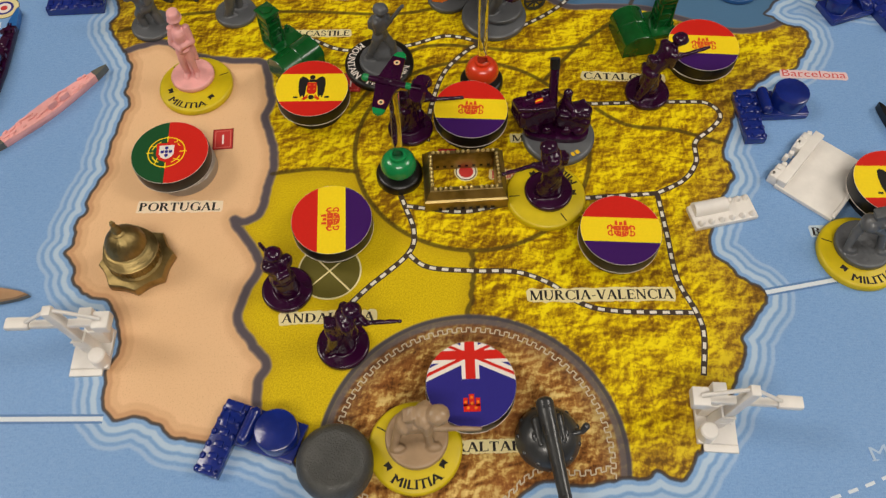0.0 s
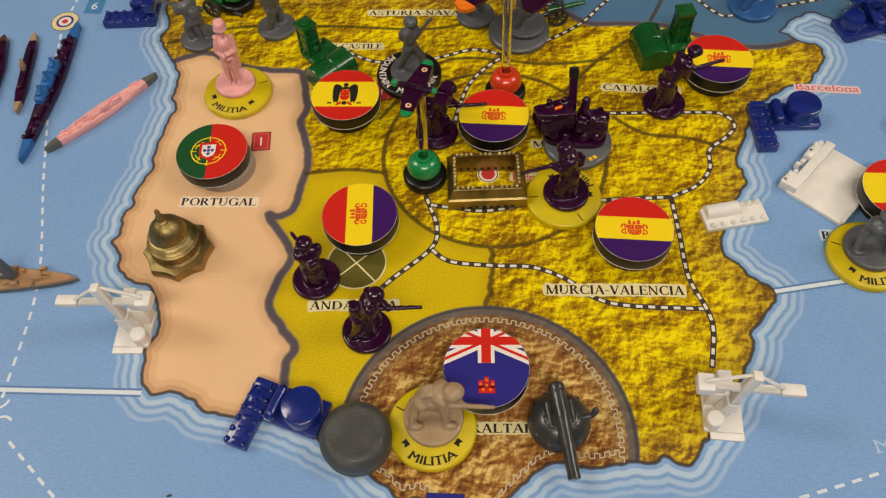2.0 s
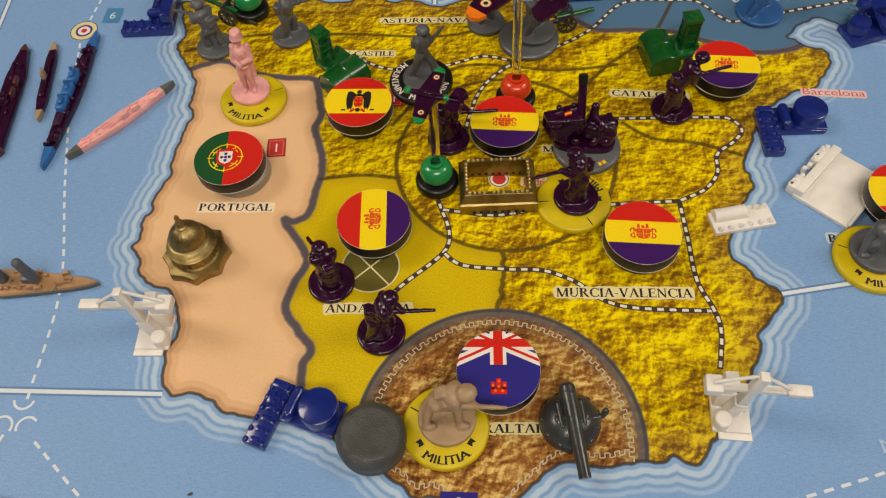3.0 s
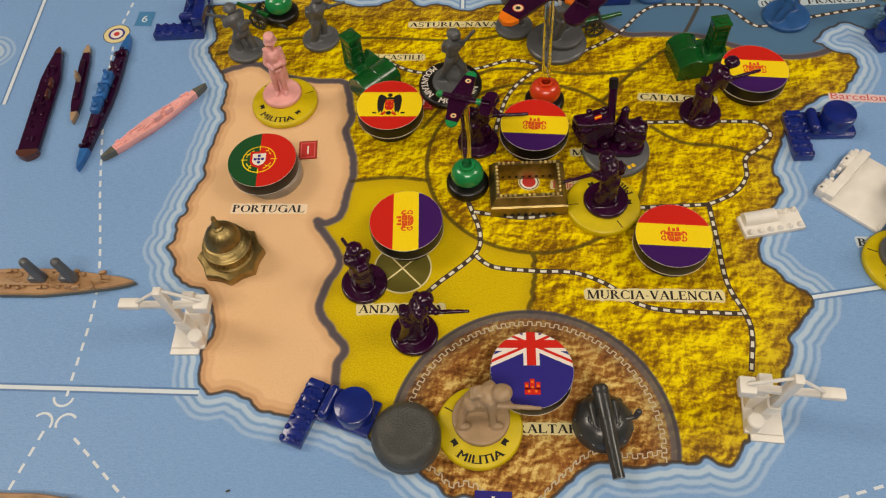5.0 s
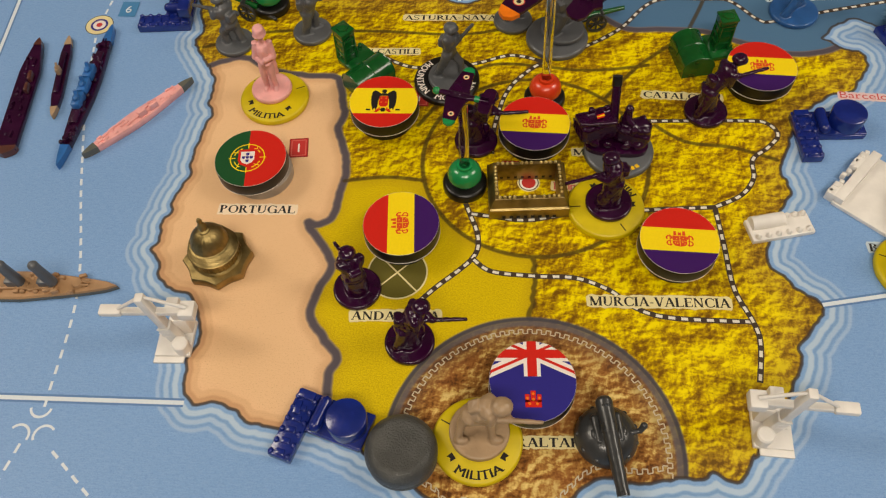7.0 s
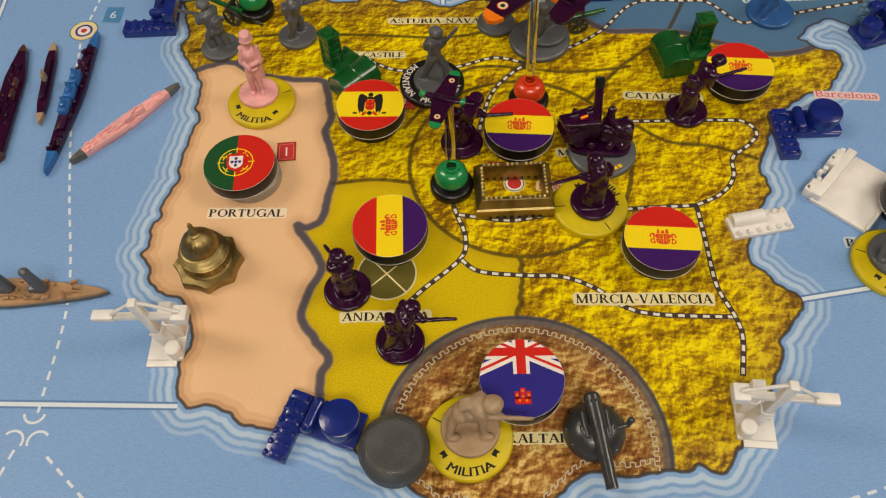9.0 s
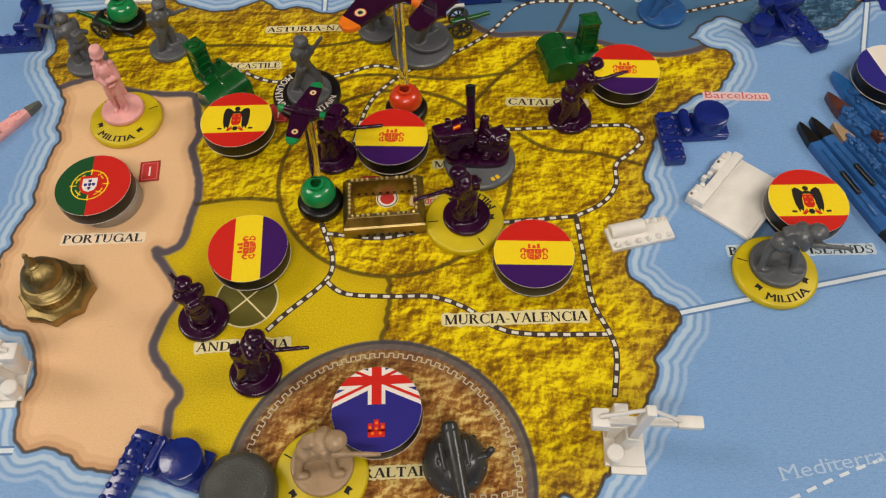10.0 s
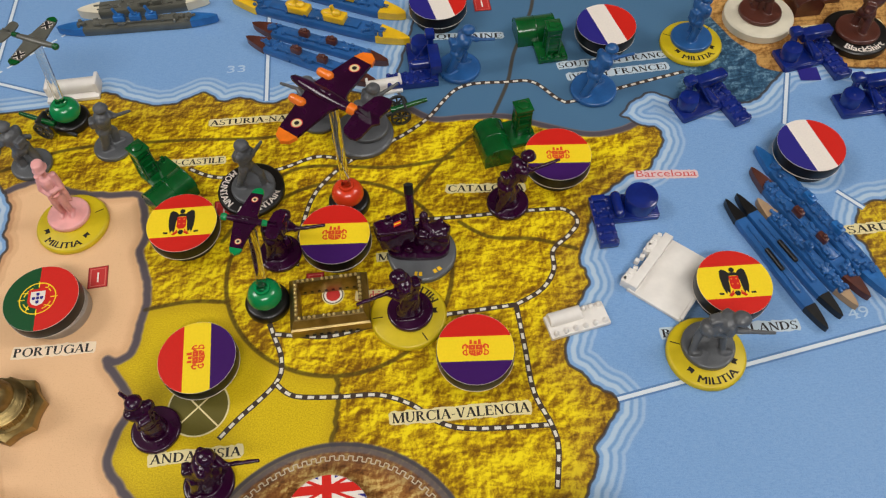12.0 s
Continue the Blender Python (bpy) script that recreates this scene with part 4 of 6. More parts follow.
REP = "round black chip with a red, yellow and purple striped flag"
NAT = "round black chip with a red and yellow flag and black eagle"
flag_disc((63, 124), -2, "republic", REP)
flag_disc((20, 169), -2, "republic", REP)
flag_disc((98.5, 197), -3, "republic", REP)
flag_disc((-21.2, 127.3), 94, "republic", "sideways black chip with a red, yellow and purple flag")
flag_disc((-31.5, 177.5), 1, "national", NAT)
flag_disc((146.5, 141), 0, "national", NAT)
flag_disc((-73, 151.5), 5, "portugal", "green and red flag chip with yellow sphere on clear spacer", "clear")
flag_disc((19, 77), 2, "ensign", "blue flag chip with a union cross and red castle")
flag_disc((188, 194), 12, "france", "blue, white and red flag chip on the sea")
flag_disc((127, 261), 14, "france", "blue, white and red flag chip on blue land")
flag_disc((61, 281), 14, "france", "blue, white and red flag chip beside a blue shipyard")


# ---------- round unit bases with writing ----------
def militia_base(x, y, rz, label="yellow round plastic base lettered MILITIA"):
    t = thing("militia_base", (x, y, 0, rz), label, "unit base", "yellow militia bases")
    bm = bmesh.new()
    lathe(bm, [(11.6, 0), (12.2, 0.4), (12.3, 1.6), (12.0, 2.2), (11.4, 2.5)], 56)
    disc = part("disc", bm, YELLOW, t)
    bm = letters("MILITIA", 3.5, 0.0, 13.4, 9.7)
    part("lettering", bm, I_BLACK, disc, "black lettering", (0, 0, 2.53))
    for a in (-146, -34):
        bm = bmesh.new()
        ca, sa = math.cos(radians(a)), math.sin(radians(a))
        sheet(bm, [(ca * 8.6 - sa * u + ca * w, sa * 8.6 + ca * u + sa * w) for u, w in ((-1, -0.9), (1, -0.9), (0.9, 0.9), (0, 0.3), (-0.9, 0.9))])
        part("printed_star", bm, I_BLACK, disc, "", (0, 0, 2.53))
    for a in (35, 150):
        bm = bmesh.new()
        ca, sa = math.cos(radians(a)), math.sin(radians(a))
        ribbon(bm, [(ca * 8.2, sa * 8.2), (ca * 11.4, sa * 11.4)], 0.35)
        part("printed_tick", bm, I_BLACK, disc, "", (0, 0, 2.53))
    return t


def base_bars(t, r, z, m, spans):
    """Worn lettering that can no longer be read: short bars on an arc."""
    for a0, a1 in spans:
        bm = bmesh.new()
        ribbon(bm, [(r * math.cos(radians(a)), r * math.sin(radians(a))) for a in np.linspace(a0, a1, 6)], 1.5)
        part("worn_lettering", bm, m, t, "", (0, 0, z))


def round_base(name, x, y, rz, r, h, m, label, body="", tm=None, arcs=((0, 0),), size=2.6, width=16):
    t = thing(name, (x, y, 0, rz), label, "unit base")
    bm = bmesh.new()
    lathe(bm, [(r - 0.7, 0), (r, 0.5), (r, h - 0.7), (r - 0.5, h - 0.15), (r - 1.0, h)], 56)
    part("disc", bm, m, t)
    if body:
        for a, _ in arcs:
            bm = letters(body, size * 1.3, 0.0, width, r - 2.2)
            bmesh.ops.rotate(bm, cent=(0, 0, 0), matrix=Matrix.Rotation(radians(a), 3, "Z"), verts=bm.verts)
            part("lettering", bm, tm, t, "", (0, 0, h + 0.03))
    return t


militia_base(-72.5, 185.5, -10)
militia_base(4.6, 62.3, 3)
militia_base(43, 141, 150)
militia_base(134.5, 121, 8)
militia_base(161.5, 256, 4)
round_base("mountain_base", -11, 195.5, 0, 11.8, 2.6, BLACK, "black round base lettered MOUNTAIN under a grey figure", "MOUNTAIN", I_WHITE, ((-92, 0), (28, 0)), 2.7, 17)
base_bars(round_base("unit_base", 48.5, 164.5, 0, 11.6, 2.6, GREY, "grey round plastic base under a purple armoured gun"), 9.2, 2.63, SHIPYELLOW, ((-108, -102), (-99, -92), (-68, -61), (-58, -50)))
round_base("unit_base", 29, 218.5, 0, 11.5, 2.6, GREY, "grey round plastic base under grey gun crew")
round_base("unit_base", 192, 268, 0, 14.0, 4.2, CREAM, "cream ridged round base on printed coast")
round_base("unit_base", 228, 255, 0, 13.0, 3.6, BLACK, "black round base with white lettering", "BlackShirt", I_WHITE, ((0, 0),), 3.2, 17)


# ---------- small cast soldiers; each is one plain casting ----------
def solid(name, bm, material, at, label, category, group="", voxel=0.33):
    """Melt the joined shapes of a casting into one skin, and set it down."""
    tmp = part(name, bm, material)
    mod = tmp.modifiers.new("melt", "REMESH")
    mod.mode, mod.voxel_size = "VOXEL", voxel * MM
    mod2 = tmp.modifiers.new("soften", "SMOOTH")
    mod2.factor, mod2.iterations = 0.5, 1
    bpy.context.view_layer.update()
    me = bpy.data.meshes.new_from_object(tmp.evaluated_get(bpy.context.evaluated_depsgraph_get()))
    tmp.modifiers.clear()
    tmp.data = me
    for v in me.vertices:
        if v.co.z > 0.0021:
            q = v.co * 700
            v.co += v.normal * (noise.noise(q) * 0.12 + noise.noise(q * 2.6) * 0.07) * MM
    me.polygons.foreach_set("use_smooth", [True] * len(me.polygons))
    tmp.matrix_basis = pose(at[0] * MM, at[1] * MM, at[2] * MM, 0, 0, at[3] if len(at) > 3 else 0)
    return tagged(tmp, label, category, group)


def soldier(at, material, label, lean=1.0, crouch=0.0, rifle=(0.0, 0.0), r=7.4, step=1.9, coat=False, group="cast soldiers on the map", scale=1.0, helmet=1.0, tall=1.0, slim=1.1, reach=10.0, drop=0.0, skirt=False):
    """A figure that faces +x: lean in mm, crouch 0 to 1, rifle's (rise, turn) in degrees."""
    bm = bmesh.new()
    lathe(bm, [(r - 0.3, 0), (r, 0.3), (r, 1.5), (r - 0.4, 1.9)], 32)
    hip = Vector((-lean * 0.3, 0, tall * (10.2 - 4.0 * crouch)))
    chest = hip + Vector((lean * 1.0, 0, tall * (5.6 - 1.6 * crouch)))
    head = chest + Vector((lean * 0.5 + 0.5, 0, 4.2 - 0.6 * crouch))
    for s, dx in ((1, step), (-1, -step)):
        h = hip + Vector((0, 1.25 * s, 0))
        foot = Vector((dx - 0.4 * lean, 1.9 * s, 2.3))
        knee = (h + foot) / 2 + Vector((1.4 + 1.8 * crouch if s > 0 else 0.5, 0.4 * s, 0.5))
        limb(bm, h, knee, 2.0 * slim, 1.6 * slim), limb(bm, knee, foot, 1.55 * slim, 1.35 * slim)
        ball(bm, foot + Vector((0.9, 0, -0.2)), 1.25 * slim, (1.7, 0.9, 0.85), seg=10)
    limb(bm, hip, chest, 2.5 * slim, 2.7 * slim)
    ball(bm, chest, 2.8 * slim, (0.95, 1.3, 1.1), seg=12)
    ball(bm, hip + Vector((0, 0, 0.4)), 2.5 * slim, (1.05, 1.2, 0.7), seg=12)
    box(bm, (hip + chest) / 2 + Vector((-2.6 * slim, 0, 1.4)), (2.4, 3.8, 3.6), 0, 0.6)
    for s in (-1, 1):
        box(bm, hip + Vector((1.6 * slim, 1.5 * s, 0.9)), (1.4, 1.6, 1.6), 0, 0.4)
        ball(bm, hip + Vector((-0.8, 2.4 * s * slim, 0.2)), 1.1, (0.9, 0.8, 1.3), seg=8)
    if skirt:
        rod(bm, hip + Vector((0.4, 0, 0.5)), (-0.2, 0, 1.8), 2.7, 3.7, 16)
        ball(bm, (2.6, 1.5, 5.0), 2.4, (1.0, 0.9, 1.3), seg=12)
    if coat:
        rod(bm, hip + Vector((0, 0, 2.5)), (0, 0, 6.5), 2.3, 2.9, 14)
        limb(bm, (0.6, 1.5, 6.5), (0.4, 1.5, 3.0), 1.2, 1.0)
    limb(bm, chest + Vector((0.2, 0, 1.5)), head, 1.1, 1.2)
    ball(bm, head, 1.85, (1, 0.92, 1.12), seg=12)
    if helmet:
        ball(bm, head + Vector((-0.1, 0, 0.8)), 2.3 * helmet, (1.12, 1.05, 0.78), seg=12)
        lathe(bm, [(2.55 * helmet, 0), (2.7 * helmet, 0.25), (2.3 * helmet, 0.7)], 20, tuple(head + Vector((0, 0, 0.3))))
    el, az = radians(rifle[0]), radians(rifle[1])
    d = Vector((math.cos(el) * math.cos(az), math.cos(el) * math.sin(az), math.sin(el)))
    g = chest + Vector((2.2, 0.2, -0.5 - drop))
    if coat:
        grip = [chest + Vector((2.3, 0.5, -2.4)), chest + Vector((2.3, -0.5, -2.4))]
    else:
        rod(bm, g - d * 8.0, g + d * 1.0, 1.0, 0.85, 8)
        rod(bm, g + d * 0.5, g + d * reach, 0.8, 0.6, 8)
        ball(bm, g - d * 7.0, 1.1, (1.2, 0.8, 1.2), seg=8)
        grip = [g + d * 2.8, g - d * 1.4]
    for s, p in ((1, grip[0]), (-1, grip[1])):
        sh = chest + Vector((0, 2.7 * s * slim, 1.2))
        elbow = (sh + p) / 2 + Vector((-0.3, 1.3 * s, -1.6))
        limb(bm, sh, elbow, 1.4 * slim, 1.2 * slim), limb(bm, elbow, p, 1.15 * slim, 0.95 * slim)
    if scale != 1.0:
        bmesh.ops.scale(bm, vec=(scale, scale, scale), verts=bm.verts)
    return solid("toy_soldier", bm, material, at, label, "soldier", group)


def crouched(at, material, label, r=8.2):
    """A figure stooping forward towards +x in a wide stance, a rifle held level."""
    bm = bmesh.new()
    lathe(bm, [(r - 0.3, 0), (r, 0.3), (r, 1.7), (r - 0.4, 2.1)], 36)
    hip, chest, head = Vector((-2.4, 0.8, 11.6)), Vector((2.4, 1.0, 15.4)), Vector((5.8, 0.4, 16.8))
    for h, knee, foot in (((-2.8, 1.6, 11.2), (-4.6, 0.4, 7.0), (-5.8, -2.4, 2.8)), ((-1.4, -0.2, 11.2), (2.8, 0.2, 7.8), (3.4, -2.6, 2.8))):
        limb(bm, h, knee, 1.75, 1.35), limb(bm, knee, foot, 1.3, 1.05)
        ball(bm, Vector(foot) + Vector((0.9, -0.5, -0.2)), 1.25, (1.7, 1.0, 0.8), seg=10)
    limb(bm, hip, chest, 2.5, 2.8)
    ball(bm, chest, 2.9, (1.1, 1.25, 0.95), seg=14)
    ball(bm, hip, 2.7, (1.0, 1.2, 0.9), seg=12)
    box(bm, (hip + chest) / 2 + Vector((-1.2, 0.4, 2.4)), (3.6, 3.8, 2.0), 0, 0.6, -28)
    limb(bm, chest, head, 1.3, 1.2)
    ball(bm, head, 1.9, (1.0, 0.95, 1.1), seg=12)
    ball(bm, head + Vector((-0.2, 0, 0.8)), 2.6, (1.15, 1.05, 0.75), seg=14)
    d = Vector((0.995, -0.08, -0.03))
    g = Vector((4.8, -1.6, 13.8))
    rod(bm, g - d * 5.5, g + d * 2.5, 1.0, 0.9, 10)
    rod(bm, g + d * 2.0, g + d * 11.5, 0.75, 0.55, 10)
    for side, p in ((1, g + d * 3.4), (-1, g - d * 1.0)):
        sh = chest + Vector((0.4, 2.6 * side, 0.2))
        elbow = (sh + p) / 2 + Vector((-0.4, 0.9 * side, -1.4))
        limb(bm, sh, elbow, 1.35, 1.15), limb(bm, elbow, p, 1.1, 0.9)
    return solid("toy_soldier", bm, material, at, label, "soldier", "cast soldiers on the map", 0.28)


PL = "glossy dark purple cast soldier on a round base"
GL = "grey plastic soldier on a round base"
soldier((-33.6, 108.4, 0, 120), PURPLE, "glossy dark purple cast soldier with a raised rifle", 1.2, 0.3, (60, 30), step=0.8, reach=7.5, skirt=True)
soldier((-16.2, 91.2, 0, 8), PURPLE, PL + " aiming a rifle", 3.4, 0.0, (0, -4), tall=1.08, reach=12.5, slim=1.12, drop=3.2, step=2.4, skirt=True)
soldier((0.5, 168, 0, 5), PURPLE, PL + " aiming a rifle", 3.6, 0.0, (3, -3), tall=1.1, slim=1.12, reach=12.5, drop=3.0, skirt=True)
soldier((79.6, 183.2, 0, 22), PURPLE, "glossy dark purple cast soldier leaning into a rifle", 5.0, 0.0, (10, -8), tall=1.16, slim=1.12, reach=13.0, drop=3.4, step=2.6, skirt=True)
soldier((43.7, 141.5, 2.5, 195), PURPLE, "glossy dark purple cast soldier aiming from a yellow base", 1.8, 0.0, (1, 5), tall=1.2, slim=1.14, step=2.4, reach=13.0, drop=1.5, skirt=True)
soldier((-93, 214, 0, 150), GREY, GL + " with rifle across the chest", 1.2, 0, (35, 60))
soldier((-64, 220.5, 0, 10), GREY, GL + " raising a rifle", 1.5, 0, (22, -15))
soldier((-9.8, 195.3, 2.6, -24), GREY, GL + " with rifle held upright", 0.5, 0, (58, 12), r=7.8, tall=1.2, slim=0.9, step=4.0, reach=11.5, drop=1.0)
soldier((12.5, 228, 0, 160), GREY, GL + " behind the gun", 1.2, 0.1, (10, 0))
soldier((31, 220.5, 2.6, 25), GREY, GL + " crouched at the gun", 3.0, 0.35, (15, 0), r=8.2, step=3.2)
crouched((5, 64.3, 2.5, 4), TAN, "tan plastic crouching soldier with levelled rifle")
crouched((135, 122.6, 2.5, -2), GREY, "grey plastic crouching soldier with levelled rifle")
soldier((161.5, 257, 2.5, 30), STEELBLUE, "blue plastic soldier on a yellow lettered base", 1.2, 0.1, (25, 10), r=8.2)
soldier((67.5, 250.5, 0, 12), STEELBLUE, "blue plastic soldier stooping with a rifle", 2.8, 0.2, (0, -15), r=8.6, step=3.4)
soldier((118.5, 234.5, 0, 20), STEELBLUE, "blue plastic soldier running with a rifle", 3.6, 0.1, (2, -10), r=9.0, step=4.0)
soldier((192, 268, 4.2, 100), BROWN, "brown plastic soldier on a cream base", 1.2, 0.2, (20, 0), r=8.6)
soldier((228, 255, 3.6, 60), BROWN, "brown plastic soldier on a black lettered base", 1.2, 0.1, (20, 0), r=8.6)


def officer(at, material, label):
    """A slim standing figure in a cape, facing -y, arms folded at the waist."""
    bm = bmesh.new()
    lathe(bm, [(6.9, 0), (7.2, 0.3), (7.2, 1.5), (6.8, 1.9)], 36)
    for s in (-1, 1):
        limb(bm, (0.4 + 1.5 * s, -0.4, 13), (0.2 + 1.7 * s, -0.8, 7.5), 1.75, 1.45)
        limb(bm, (0.2 + 1.7 * s, -0.8, 7.5), (0.1 + 1.8 * s, 0, 2.6), 1.4, 1.15)
        ball(bm, (0.1 + 2.0 * s, -1.1, 2.3), 1.2, (0.9, 1.7, 0.8), seg=10)
        limb(bm, (1.1 + 2.5 * s, 0.8, 20), (0.6 + 3.1 * s, 1.1, 7.5), 1.2, 0.7)
        sh, el, hand = Vector((1.3 + 2.7 * s, 0.2, 21.6)), Vector((1.0 + 3.9 * s, -0.8, 17.2)), Vector((0.9 + 0.7 * s, -3.0, 16.6 + 0.6 * s))
        limb(bm, sh, el, 1.45, 1.2), limb(bm, el, hand, 1.15, 0.9)
        ball(bm, hand, 1.0, seg=8)
        box(bm, Vector((1.2 + 1.3 * s, -2.3, 19.6)), (1.3, 0.7, 1.5), 0, 0.25)
        ball(bm, Vector((1.3 + 2.9 * s, 0.1, 22.6)), 1.2, (1.2, 1, 0.6), seg=8)
    box(bm, (0.8, 1.7, 13.5), (6.0, 1.0, 14.0), 0, 0.4)
    limb(bm, (0.6, -0.2, 13.6), (1.1, -0.3, 20.4), 2.35, 2.75)
    lathe(bm, [(3.0, -0.5), (3.15, 0), (3.0, 0.5)], 20, (0.7, -0.3, 14.6))
    limb(bm, (1.2, -0.3, 22.4), (1.6, -0.5, 25.5), 1.15, 1.2)
    ball(bm, (1.6, -0.6, 26.2), 1.75, (0.95, 1.05, 1.2), seg=12)
    lathe(bm, [(2.2, 0), (2.9, 0.3), (2.4, 0.8), (2.3, 2.2), (2.0, 2.9), (0.6, 3.1)], 24, (1.65, -0.6, 26.7))
    for v in bm.verts:
        if v.co.z > 1.95:
            v.co.x = 0.6 + (v.co.x - 0.6) * 0.84
    return solid("toy_soldier", bm, material, at, label, "soldier", "cast soldiers on the map", 0.27)


officer((-73.6, 188.2, 2.5, 6), PINK, "pink plastic officer in a long cape on a round base")


def mounted_gun():
    t = thing("toy_armoured_gun", (47.5, 167, 2.6, -4), "glossy purple armoured gun with raised black-tipped barrel on base", "gun")
    bm = bmesh.new()
    prism(bm, [(10.6 * math.copysign(abs(math.cos(a)) ** 0.6, math.cos(a)), 6.4 * math.copysign(abs(math.sin(a)) ** 0.6, math.sin(a))) for a in np.linspace(0, 2 * math.pi, 40, endpoint=False)], 0, 1.8)
    part("stand", bm, PURPLE, t)
    bm = bmesh.new()
    box(bm, (-6.5, 0.8, 7.2), (11.5, 8.5, 8.0), 18, 1.0, -14)
    box(bm, (-11.5, -0.6, 7.0), (4, 8, 6.5), 24, 0.6)
    for x, y, z in ((-12, -3, 11.2), (-9.5, 2.6, 12.2), (-4.5, 3.6, 12.6), (-3.2, -1.5, 12.0), (7.5, 2.5, 10), (9, -2, 8.6), (4.5, -3.2, 9.6)):
        box(bm, (x, y, z), (1.8, 1.6, 1.8), 20, 0.3)
    box(bm, (5.0, 0.5, 5.5), (11, 8, 6.0), -6, 1.2, 12)
    ball(bm, (6.5, 0.5, 8.2), 3.4, (1.3, 1.0, 0.8))
    limb(bm, (2.0, 1.0, 8), (2.2, 1.5, 13.5), 1.9, 1.5)
    ball(bm, (2.3, 1.5, 15.0), 1.5)
    limb(bm, (2.5, 0, 11.5), (7, -2.5, 8.5), 1.0, 0.8)
    for x in (-7, -3, 3, 7):
        ball(bm, (x, -4.2, 3.0), 1.7, (1, 0.5, 1))
    rod(bm, (-13, -3.4, 11), (-1, -2.6, 12.8), 0.7, 0.7, 10)
    hull = solid("hull", bm, PURPLE, (0, 0, 0), "", "", voxel=0.4)
    hull.parent = t
    bm = bmesh.new()
    rod(bm, (-2.0, 1.5, 10.0), (-2.4, 7.2, 19.6), 1.5, 1.4, 18)
    part("barrel", bm, PURPLE, t)
    bm = bmesh.new()
    rod(bm, (-2.4, 7.1, 19.5), (-2.6, 8.6, 22.2), 1.6, 1.55, 18)
    part("muzzle", bm, BLACK, t, "black barrel tip")
    for k, (m, y) in enumerate(((I_RED, 0.9), (I_YEL, 0.0), (I_RED, -0.9))):
        bm = bmesh.new()
        box(bm, (-6.4, 0.6 * y + 0.4, 11.95 - 0.02 * k), (2.4, 0.55, 0.25), 18, 0, -14)
        part("flag_patch", bm, m, t)


mounted_gun()


# ---------- aircraft on clear rods ----------
def flight_stand(x, y, beadm, top, lab, rodm=CLEAR, lean=(0, 0)):
    t = thing("flight_stand", (x, y, 0), lab, "stand", "aircraft stands")
    bm = bmesh.new()
    lathe(bm, [(6.9, 0), (7.2, 0.4), (7.2, 2.6), (6.8, 3.2), (6.0, 3.5)], 44)
    part("foot", bm, BLACK, t)
    bm = bmesh.new()
    lathe(bm, [(3.2, 3.4), (4.6, 4.2), (5.5, 5.8), (5.6, 7.2), (5.0, 9.0), (3.8, 10.3), (2.6, 10.6), (2.5, 11.6), (1.7, 11.6), (1.65, 9.5)], 40)
    part("bead", bm, beadm, t)
    bm = bmesh.new()
    rod(bm, (0, 0, 9.6), (lean[0], lean[1], top), 1.6, 1.6, 20)
    part("clear_rod", bm, rodm, t, "clear acrylic rod")
    return t


